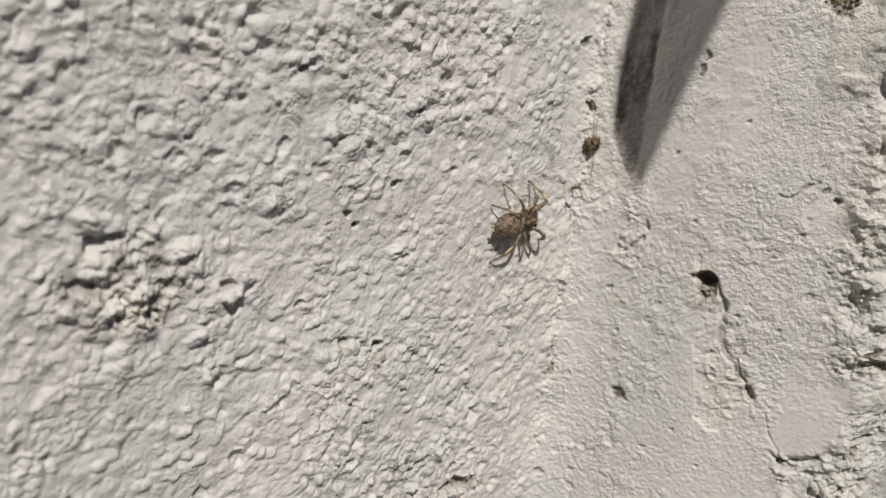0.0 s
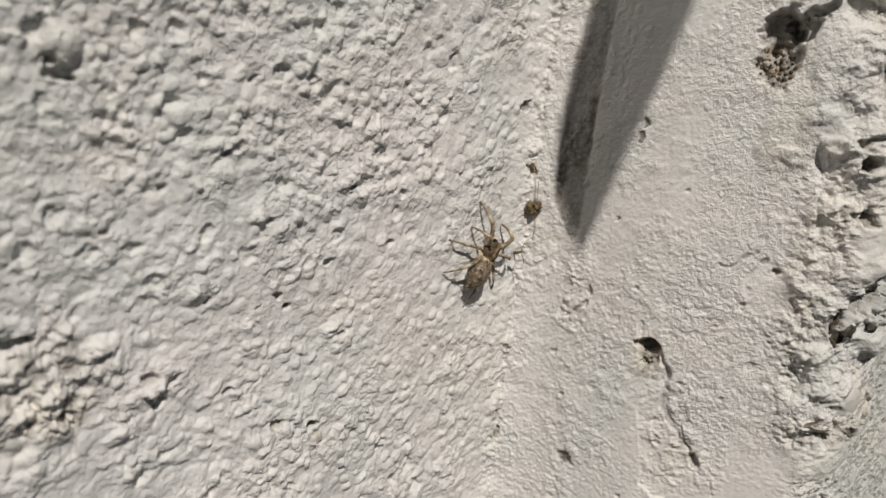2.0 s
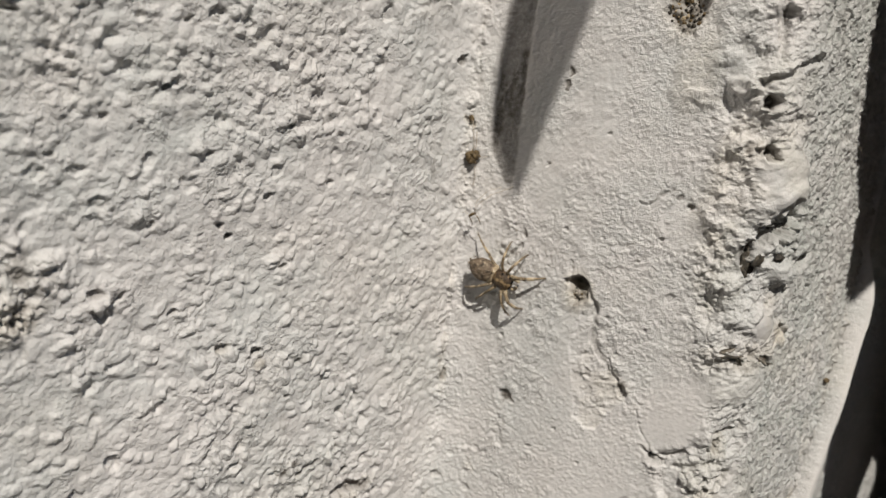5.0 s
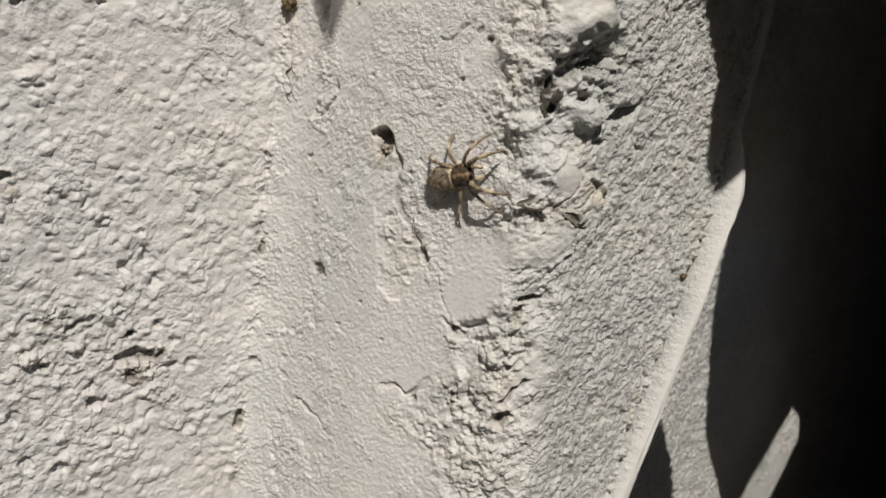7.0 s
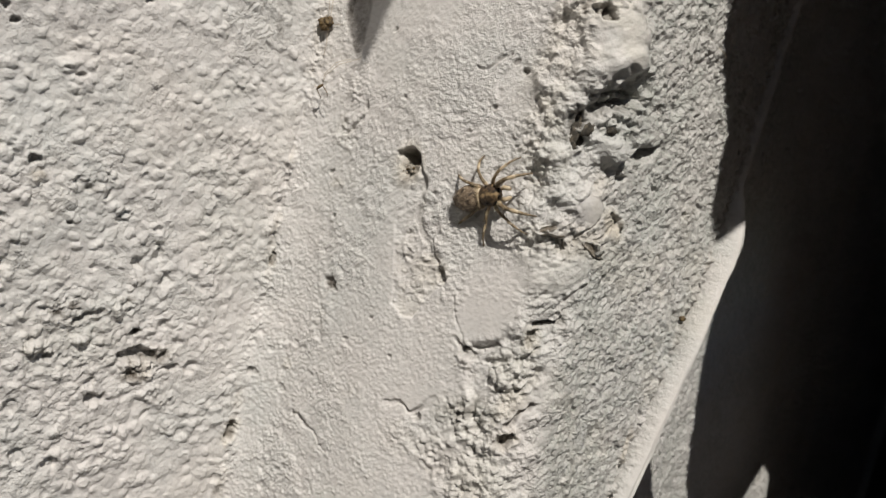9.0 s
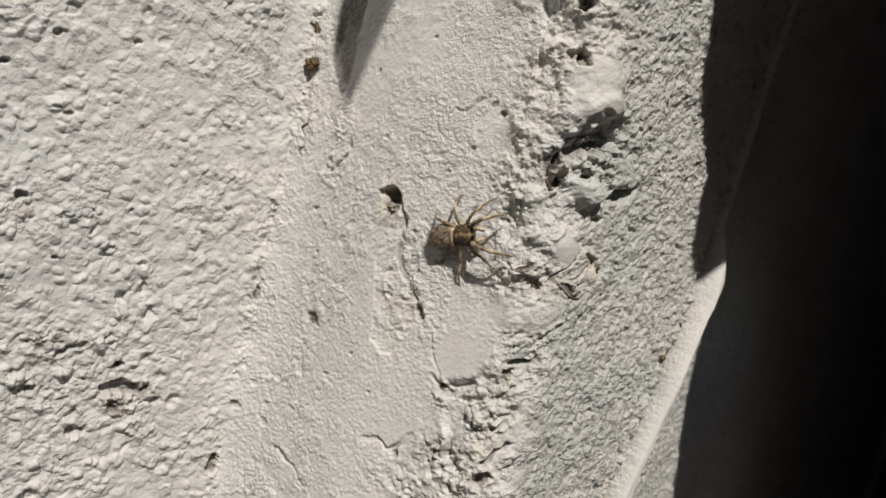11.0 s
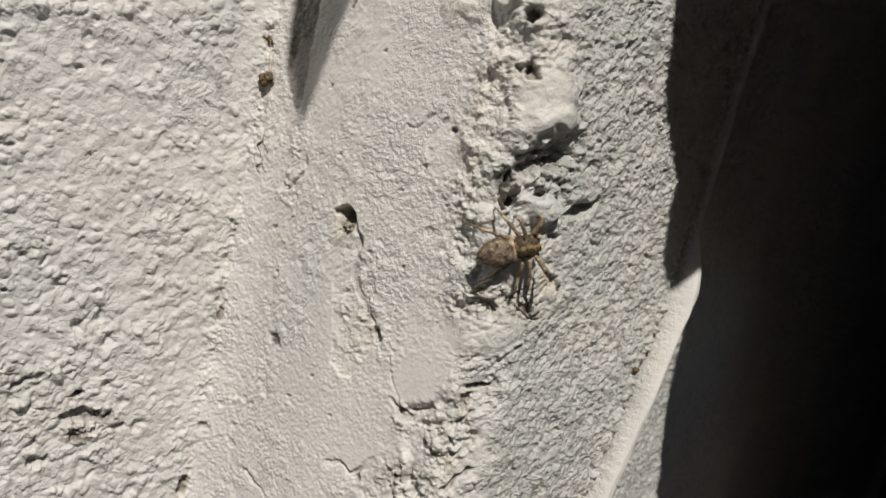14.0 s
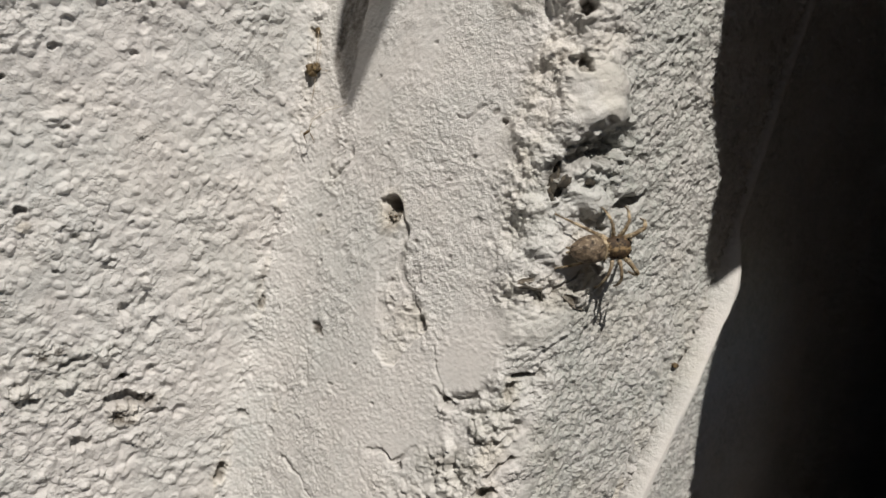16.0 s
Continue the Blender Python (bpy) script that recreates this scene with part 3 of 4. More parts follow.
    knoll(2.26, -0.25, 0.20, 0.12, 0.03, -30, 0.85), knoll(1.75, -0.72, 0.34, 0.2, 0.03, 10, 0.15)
    # the first crack colours in the dark shade beneath the pale chip
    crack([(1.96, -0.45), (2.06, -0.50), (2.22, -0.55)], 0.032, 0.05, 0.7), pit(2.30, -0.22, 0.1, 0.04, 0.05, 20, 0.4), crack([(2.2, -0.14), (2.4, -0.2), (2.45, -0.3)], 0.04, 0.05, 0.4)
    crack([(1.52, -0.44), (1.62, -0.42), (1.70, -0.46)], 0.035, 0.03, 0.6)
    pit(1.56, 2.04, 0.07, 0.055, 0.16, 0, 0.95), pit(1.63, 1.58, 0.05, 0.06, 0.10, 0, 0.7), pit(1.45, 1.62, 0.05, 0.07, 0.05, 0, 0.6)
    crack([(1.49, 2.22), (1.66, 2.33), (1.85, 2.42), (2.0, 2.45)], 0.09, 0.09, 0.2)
    soften(1.90, -0.12, 0.15, 0.19, 25, 0.95, 0.07), soften(2.24, -0.30, 0.16, 0.10, 35, 0.5)
    crack([(1.86, -0.40), (2.02, -0.22), (2.12, -0.05)], 0.02, 0.03, 0.2), crack([(2.05, -0.42), (2.22, -0.30), (2.36, -0.16)], 0.018, 0.03, 0.4), crack([(2.15, -0.44), (2.32, -0.36)], 0.015, 0.02, 0.4)
    # the hollow with grit in it, high on the face
    pit(0.67, 3.07, 0.14, 0.19, 0.22, -20, 0.6, 0, 0.7), pit(0.83, 3.16, 0.13, 0.10, 0.18, 30, 0.5, 0, 1.0), pit(0.98, 3.32, 0.14, 0.05, 0.12, 15, 0.4, 0, 1.0), pit(0.67, 2.82, 0.17, 0.17, 0.09, 0, 0.6, 0.3, 0.8), knoll(0.88, 2.30, 0.18, 0.4, 0.05, -15, 0.3)
    knoll(1.30, 1.50, 0.14, 0.55, 0.03, -12, 0.3), knoll(1.22, 2.65, 0.26, 0.5, 0.08, 0, 0.0, 0.2), pit(1.34, 3.30, 0.27, 0.10, 0.09, -22, 0.1, 0, 0.7), pit(1.55, 2.80, 0.055, 0.34, 0.07, 6, 0.1, 0, 0.6)
    knoll(1.28, 2.17, 0.12, 0.09, 0.05, 0, 0.1), knoll(0.95, 2.05, 0.13, 0.08, 0.03, 0, 0.2), knoll(1.10, 2.42, 0.10, 0.08, 0.04), knoll(1.36, 1.60, 0.10, 0.10, 0.05), pit(1.60, 2.85, 0.06, 0.05, 0.10, 0, 0.4), pit(1.57, 1.60, 0.06, 0.05, 0.08, 0, 0.4)
    patch(0.68, 2.82, 0.20, 0.18, 0.05, 0.9, 0.5)
    # the side wall's holes and knobs
    pit(-3.0, -2.31, 0.06, 0.035, 0.09, 15, 0.9), pit(-4.18, -0.71, 0.06, 0.035, 0.08, 15, 0.7), pit(-4.48, 0.44, 0.035, 0.03, 0.07, 15, 0.7), pit(-3.8, -1.25, 0.03, 0.02, 0.05, 0, 0.6)
    patch(-3.21, -2.02, 0.14, 0.08, 0.055, 1.0, 0.1, 0.3, 20), patch(-3.77, -2.06, 0.20, 0.08, 0.055, 1.0, 0.1, 0.3), patch(-3.92, -2.45, 0.20, 0.10, 0.055, 1.0, 0.2, 0.2, -20), patch(-2.70, -2.55, 0.12, 0.08, 0.045, 0.9, 0.2)
    patch(-2.96, -2.70, 0.18, 0.13, 0.055, 1.0, 0.4), patch(-4.14, -0.84, 0.07, 0.06, 0.04, 0.5, 0.5), patch(-3.5, -2.3, 0.5, 0.35, 0.02, 0.15, 0.1, 0.3), patch(-2.7, -2.62, 0.14, 0.08, 0.05, 0.4)
    patch(-2.72, -3.0, 0.14, 0.08, 0.04, 0.4), patch(-3.62, -0.90, 0.10, 0.05, 0.04, 0.3, 0.1), patch(-2.3, 0.35, 0.2, 0.12, 0.03, 0.15, 0.04), patch(-2.15, -0.2, 0.15, 0.1, 0.03, 0.2, 0.04)
    crack([(-3.12, -2.56), (-2.98, -2.52), (-2.80, -2.56)], 0.07, 0.10, 0.7)
    crack([(-4.04, -2.42), (-3.92, -2.46), (-3.80, -2.56)], 0.06, 0.07, 0.5), crack([(-3.5, -0.96), (-3.3, -0.74)], 0.05, 0.05, 0.2)
    crack([(-2.8, -2.8), (-2.65, -2.7), (-2.5, -2.72)], 0.05, 0.06, 0.4), crack([(-3.4, -3.0), (-3.2, -2.95)], 0.05, 0.06, 0.4), crack([(-3.6, -2.2), (-3.4, -2.1)], 0.05, 0.06, 0.5)
    pit(-5.66, 0.05, 0.075, 0.035, 0.08, 0, 0.5), knoll(-5.64, -0.03, 0.09, 0.07, 0.05), crack([(-5.72, -0.1), (-5.62, -0.17), (-5.52, -0.07), (-5.5, 0.05)], 0.03, 0.06, 0.1)
    w = window(-7.4, -5.6, -0.7, 1.1)
    bare[w] = np.maximum(bare[w], 0.3 * spot(u[w] + 0.5 * edge[w], z[w] + 0.4 * mid[w], -6.45, 0.05, 0.36, 0.32, 0, 0.6))
    patch(-6.5, 0.15, 0.45, 0.35, 0.045, 0.7, 0.15, 0.3), patch(-6.35, -0.05, 0.22, 0.16, 0.05, 0.9, 0.5), knoll(-6.63, 0.32, 0.08, 0.06, 0.04, 10, 0, 0.5), crack([(-6.80, 0.16), (-6.6, 0.18), (-6.45, 0.24)], 0.055, 0.08, 0.5), knoll(-6.72, 0.62, 0.10, 0.06, 0.045, -15, 0, 0.4)
    crack([(-6.7, 0.47), (-6.5, 0.50)], 0.06, 0.10, 0.2), knoll(-6.36, 0.08, 0.08, 0.06, 0.06), knoll(-6.42, 0.2, 0.06, 0.045, 0.05), crack([(-6.72, -0.12), (-6.55, -0.03)], 0.06, 0.08, 0.3)
    knoll(-6.28, 2.45, 0.11, 0.11, 0.09), crack([(-6.40, 2.3), (-6.2, 2.28)], 0.055, 0.08, 0.3), knoll(-6.0, 0.4, 0.1, 0.06, 0.05, 20), knoll(-5.9, -0.35, 0.08, 0.05, 0.05, 20)
    pit(-4.56, 0.55, 0.04, 0.04, 0.07, 0, 0.6), pit(-4.52, -0.62, 0.05, 0.04, 0.06, 0, 0.6, 0.3), pit(-5.55, -0.62, 0.05, 0.03, 0.05)
    for cu, cz in ((-3.6, 1.9), (-3.9, 1.45), (-4.7, 1.2), (-5.1, 1.75), (-4.9, 2.3), (-5.6, 1.5), (-6.0, 1.2), (-4.1, 0.8), (-3.4, 0.9), (-5.2, 0.6), (-3.9, 0.1), (-5.0, -0.2)):
        pit(cu, cz, 0.04, 0.025, 0.05, 25, 0.45), knoll(cu - 0.12, cz + 0.04, 0.07, 0.045, 0.025, 30)
    # cream and dark brown flecks along the crease of the inner corner
    cu = u + 1.60 - 0.03 * z + 0.06 * edge
    bare = np.maximum(bare, 0.22 * np.exp(-(cu / 0.07) ** 2) * step(0.0, 0.4, mid + 0.25 * step(0.0, 1.0, z)))
    dirt_dark = np.maximum(dirt_dark, 0.4 * np.exp(-((cu + 0.04 * mid) / 0.035) ** 2) * step(0.25, 0.5, mid))
    h += np.exp(-(cu / 0.09) ** 2) * (0.025 * fine + 0.018 * grains + 0.012 * torn2) - 0.024 * np.exp(-((cu + 0.04 * mid) / 0.024) ** 2) * step(-0.05, 0.2, fbm(u, z, 0.6, 3, 4))
    pit(-1.62, -1.45, 0.035, 0.06, 0.05, 0, 0.6, 0.5), pit(-1.72, 2.2, 0.06, 0.05, 0.06, 0, 0.7), pit(-1.58, 1.55, 0.07, 0.03, 0.04, -30, 0.6, 0.6)
    pit(-1.62, -2.75, 0.08, 0.04, 0.04, 0, 0.3), pit(-1.75, -3.5, 0.06, 0.12, 0.08, -15, 0.75, 0.5)
    # a slightly sunk brown band beside the corner, darker along its veins
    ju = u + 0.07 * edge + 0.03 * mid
    brown_band = step(-1.33, -1.28, ju - 0.10 * np.maximum(0, z - 2.2)) * (1 - step(-1.0, -0.95, ju - 0.02 * (z - 1) - 0.05 * np.maximum(0, z - 2.2))) * step(0.0, 0.06, z - 0.9 - 1.6 * np.maximum(0, -1.08 - ju) - 0.08 * mid)
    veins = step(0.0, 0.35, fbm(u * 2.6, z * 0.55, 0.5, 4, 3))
    dirt_dark = np.maximum(dirt_dark, brown_band * (0.60 + 0.30 * veins))
    h -= 0.006 * brown_band + 0.008 * brown_band * veins
    smooth = np.exp(-((u + 1.33) / 0.2) ** 2) * step(0.8, -0.2, z)
    grain = left * (0.25 + 0.45 * crumbly) + flat * (0.30 + 0.5 * scaly) * (0.6 + 0.4 * worms) * (1 - 0.15 * smooth) + 0.8 * broken + 1.0 * reveal * (1 - 0.88 * rim)
    grain = grain * (1 - 0.8 * calm)
    return h, np.clip(np.stack([bare, dirt_dark, green, grain], -1), 0, 1)


def spaced(stops):
    """Numbers from stop to stop at each stretch's own spacing."""
    out = []
    for (a, gap), (b, _) in zip(stops, stops[1:]):
        k = max(1, round((b - a) / gap))
        out += [a + (b - a) * i / k for i in range(k)]
    return np.array(out + [stops[-1][0]])


def wall():
    us = spaced([(float(QU[0]), 1.5), (-14.0, 0.2), (-9.0, 0.04), (-8.3, FINE), (5.0, 0.03), (9.5, 0.12), (float(QU[-1]), 1)])
    zs = spaced([(-40.0, 4.0), (-12.0, 0.4), (-6.0, 0.06), (-4.4, FINE), (3.6, 0.06), (5.5, 0.5), (12.0, 8.0), (170.0, 1)])
    u, z = np.meshgrid(us, zs)
    h, stain = relief(us, zs)
    x, y, nx, ny = (np.interp(u, QU, v) for v in (QX, QY, QNX, QNY))
    front = np.stack([x + nx * h, y + ny * h, z], -1)
    # the back of the masonry closes the shell
    back = [(30.0, 13.0), (30.0, 50.0), (-60.0, 50.0), (-60.0, -60.0)]
    rows, cols = u.shape
    backs = np.array([[(bx, by, zz) for bx, by in back] for zz in zs])
    co = np.concatenate([front, backs], 1)
    stain = np.concatenate([stain, np.zeros((rows, len(back), 4))], 1)
    wide = cols + len(back)
    i = np.arange(rows * wide).reshape(rows, wide)
    nxt = np.roll(i, -1, 1)
    quads = np.stack([i[:-1], nxt[:-1], nxt[1:], i[1:]], -1).reshape(-1, 4)
    me = bpy.data.meshes.new("wall_corner")
    me.vertices.add(rows * wide)
    me.vertices.foreach_set("co", (co.reshape(-1) * CM))
    me.loops.add(quads.size)
    me.loops.foreach_set("vertex_index", quads.reshape(-1))
    me.polygons.add(len(quads))
    me.polygons.foreach_set("loop_start", np.arange(0, quads.size, 4))
    me.polygons.foreach_set("use_smooth", np.ones(len(quads), bool))
    me.update(calc_edges=True)
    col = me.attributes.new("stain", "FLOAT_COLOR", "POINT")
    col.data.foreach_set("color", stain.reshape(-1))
    me.validate()
    me.materials.append(WALL)
    tagged(new("wall_corner", me), "rough white limewashed plaster wall with a cracked pier", "wall", kind="structure")
    return us, zs, h


def height(u, z, reach=0.0):
    """The plaster's height at u, z, or its mean round about."""
    i, j = np.searchsorted(US, (u - reach, u + reach + 1e-6))
    k, m = np.searchsorted(ZS, (z - reach, z + reach + 1e-6))
    return float(HEIGHT[k:max(m, k + 1), i:max(j, i + 1)].mean())


def on_wall(u, z, out=0.0):
    """A place on the plaster itself, and a turn whose z axis leaves the wall and whose x axis is level."""
    p, n = at_wall(u, z, height(u, z, 0.02) + out)
    x = Vector((0, 0, 1)).cross(n).normalized()
    return Matrix.Translation(p) @ Matrix((x, n.cross(x), n)).transposed().to_4x4()


FINE = 0.0100
US, ZS, HEIGHT = wall()

# ---- ground, and the unseen wall, board and leaf added to shade the plaster ----


def part(name, bm, mat, parent=None, label=""):
    me = bpy.data.meshes.new(name)
    bm.normal_update()
    bm.to_mesh(me)
    bm.free()
    me.materials.append(mat)
    for f in me.polygons:
        f.use_smooth = True
    ob = new(name, me)
    if parent:
        ob.parent = parent
    return tagged(ob, label) if label else ob


def ground():
    bm = bmesh.new()
    n, near = 60, [((i / 30 - 1) * abs(i / 30 - 1) ** 3) * 400 for i in range(61)]
    vs = [[bm.verts.new((x, y, -0.4 + 0.004 * noise.noise((x * 9, y * 9, 0)))) for x in near] for y in near]
    for a, b in zip(vs, vs[1:]):
        for i in range(n):
            bm.faces.new((a[i], a[i + 1], b[i + 1], b[i]))
    tagged(part("ground", bm, SOIL), "bare brown soil at the foot of the wall", "ground", kind="structure")


ground()


def sky_blocker():
    """An unseen plain dark wall, added behind to cut the skylight in the shadows."""
    bm = bmesh.new()
    for v in bmesh.ops.create_cube(bm, size=1)["verts"]:
        v.co = Vector((0.6 + v.co.x * 2.4, -1.0 + v.co.y * 0.16, 0.3 + 1.4 * v.co.z))
    tagged(part("sky_blocker", bm, DULL), "unseen plain grey-brown wall added to block skylight", "wall", kind="structure")


sky_blocker()


def to_board(u, z, x0=5.75):
    """Where the sunbeam that ends on the wall at u, z crosses the plane x = x0: (y, z) in centimetres."""
    p, _ = at_wall(u, z)
    s = (x0 - p.x / CM) / SUN.x
    return p.y / CM + s * SUN.y, z + s * SUN.z


def slab(bm, outline, x0, x1):
    """A board between two planes of x with an outline in y, z."""
    a = [bm.verts.new((x0 * CM, y * CM, z * CM)) for y, z in outline]
    b = [bm.verts.new((x1 * CM, y * CM, z * CM)) for y, z in outline]
    n = len(a)
    bm.faces.new(a), bm.faces.new(b[::-1])
    for i in range(n):
        bm.faces.new((a[i], b[i], b[(i + 1) % n], a[(i + 1) % n]))
    bmesh.ops.recalc_face_normals(bm, faces=bm.faces)
    bmesh.ops.triangulate(bm, faces=[f for f in bm.faces if len(f.verts) > 4])


def board():
    """An unseen splintered dark board added beside the reveal: its broken edge draws the shadow's edge."""
    # outlines traced back along the sunbeam from the wanted shadow
    edge = [to_board(*p) for p in ((3.25, 2.5), (3.34, 2.1), (3.42, 1.68), (3.78, 1.25), (4.05, 0.95), (4.0, 0.6), (4.06, 0.27), (4.1, 0.1), (4.3, -0.02),
                                   (5.05, -0.06), (5.25, -0.3), (5.2, -0.66), (5.2, -1.1), (5.22, -1.67), (5.4, -2.4), (5.55, -3.0), (5.75, -3.5),
                                   (6.3, -4.2), (7.0, -5.2))]
    slit = [to_board(*p) for p in ((6.8, -4.95), (7.2, -4.4), (8.35, -3.38), (8.9, -3.8), (9.05, -4.3), (8.7, -4.8), (8.1, -5.5))]
    shard = [to_board(*p) for p in ((6.2, -6.6), (5.6, -5.2), (5.10, -4.17), (4.66, -3.4), (4.10, -2.75), (3.9, -3.2), (3.6, -4.2), (3.4, -5.5))]
    top, foot = 36.0, -40.0
    y0 = edge[0][0] - 0.3
    outline = [(y0 - 1.2, top), (y0 - 0.4, 20.0), *edge, *slit, *shard, (shard[-1][0], foot), (22.0, foot), (22.0, top)]
    bm = bmesh.new()
    slab(bm, outline, 5.75, 5.95)
    tagged(part("board", bm, TIMBER), "unseen splintered dark brown board added to cast the reveal's shadow", "board")


board()


def leaf():
    """An unseen pointed leaf, added and shaped so that its shadow falls on the pier."""
    s = 4.5
    beam = SUN / SUN.x * CM
    rows = [(0.79, -0.97, -0.89), (1.1, -1.13, -0.80), (1.5, -1.31, -0.68), (2.0, -1.34, -0.52), (2.66, -1.25, -0.31), (3.4, -1.1, -0.1), (4.4, -0.8, 0.05), (5.4, -0.5, 0.1)]
    root = new("leaf")
    bm = bmesh.new()
    vs = []
    for z, a, b in rows:
        k = s + 0.12 * (z - 0.84)
        line = []
        for i in range(5):
            u = a + (b - a) * i / 4
            fold = 0.10 * abs(i - 2) / 2 * (b - a)
            line.append(bm.verts.new(at_wall(u, z)[0] + beam * (k + fold)))
        vs.append(line)
    for p, q in zip(vs, vs[1:]):
        for i in range(4):
            bm.faces.new((p[i], p[i + 1], q[i + 1], q[i]))
    bmesh.ops.solidify(bm, geom=bm.faces[:], thickness=0.0003)
    part("blade", bm, LEAF, root)
    top = at_wall(-0.2, 5.4)[0] + beam * (s + 0.55)
    bm = bmesh.new()
    tube(bm, [top - Vector((0, 0, 0.003)), top + Vector((-0.006, 0.01, 0.03)), Vector((0.012, -0.02, top.z + 0.06)), Vector((0.004, 0.004, top.z + 0.065))], [0.0011, 0.001, 0.0009, 0.0009])
    part("stalk", bm, LEAF, root)
    tagged(root, "unseen pointed green leaf on a stalk, added to shade the pier", "leaf")


def tube(bm, points, radii, sides=7):
    """A tapered tube through points."""
    rings, up = [], Vector((0.13, 0.31, 0.94))
    for i, p in enumerate(points):
        d = (points[min(i + 1, len(points) - 1)] - points[max(i - 1, 0)]).normalized()
        a = d.cross(up)
        if a.length < 1e-3:
            a = d.cross(Vector((1, 0, 0)))
        a.normalize()
        b = d.cross(a)
        r = radii[i]
        rings.append([bm.verts.new(p + (a * math.cos(k * math.tau / sides) + b * math.sin(k * math.tau / sides)) * r) for k in range(sides)])
    for p, q in zip(rings, rings[1:]):
        for k in range(sides):
            bm.faces.new((p[k], p[(k + 1) % sides], q[(k + 1) % sides], q[k]))
    bm.faces.new(rings[0][::-1]), bm.faces.new(rings[-1])


leaf()

# ---- the spider (its own space: x ahead, z away from the wall) ----
SP = 0.0081


def ovoid(bm, centre, half, shape=None, nu=28, nv=18, size=SP):
    """A rounded body; shape(p) on the unit ball may bend it."""
    rows = []
    for j in range(nv + 1):
        th = math.pi * j / nv
        row = []
        for i in range(nu):
            ph = math.tau * i / nu
            p = Vector((math.cos(th), math.sin(th) * math.cos(ph), math.sin(th) * math.sin(ph)))
            if shape:
                p = shape(p)
            row.append(bm.verts.new(Vector(c + h * q for c, h, q in zip(centre, half, p)) * size))
        rows.append(row)
    for a, b in zip(rows, rows[1:]):
        for i in range(nu):
            bm.faces.new((a[i], a[(i + 1) % nu], b[(i + 1) % nu], b[i]))
    bmesh.ops.remove_doubles(bm, verts=bm.verts, dist=size * 1e-4)


def bristle(bm, root, way, long, thick):
    """One fine hair."""
    a = way.cross(Vector((0.3, 0.5, 0.8))).normalized() * thick
    b = way.cross(a).normalized() * thick
    tip = bm.verts.new(root + way * long)
    base = [bm.verts.new(root + v) for v in (a, -0.5 * a + 0.87 * b, -0.5 * a - 0.87 * b)]
    for i in range(3):
        bm.faces.new((base[i], base[(i + 1) % 3], tip))


THIGH, SHIN, HIP = (0.27, 0.24, 0.23, 0.28), (0.33, 0.31, 0.31, 0.37), 0.12


def limb(bm, long, arch, girth, rnd, hairs):
    """A tapered piece of leg along x that bows upwards, with bristles."""
    n = 12
    line = [Vector((long * i / n, 0, arch * math.sin(math.pi * i / n))) * SP for i in range(n + 1)]
    rad = [float(np.interp(i / n, np.linspace(0, 1, len(girth)), girth)) * SP for i in range(n + 1)]
    tube(bm, line, rad, 9)
    for i in range(1, n):
        for _ in range(hairs):
            d = Vector((rnd.uniform(-0.2, 1), rnd.uniform(-1, 1), rnd.uniform(-0.6, 1))).normalized()
            bristle(bm, line[i] + d * rad[i] * 0.7, (d + Vector((0.6, 0, 0))).normalized(), rnd.uniform(0.03, 0.05) * SP, 0.0028 * SP)


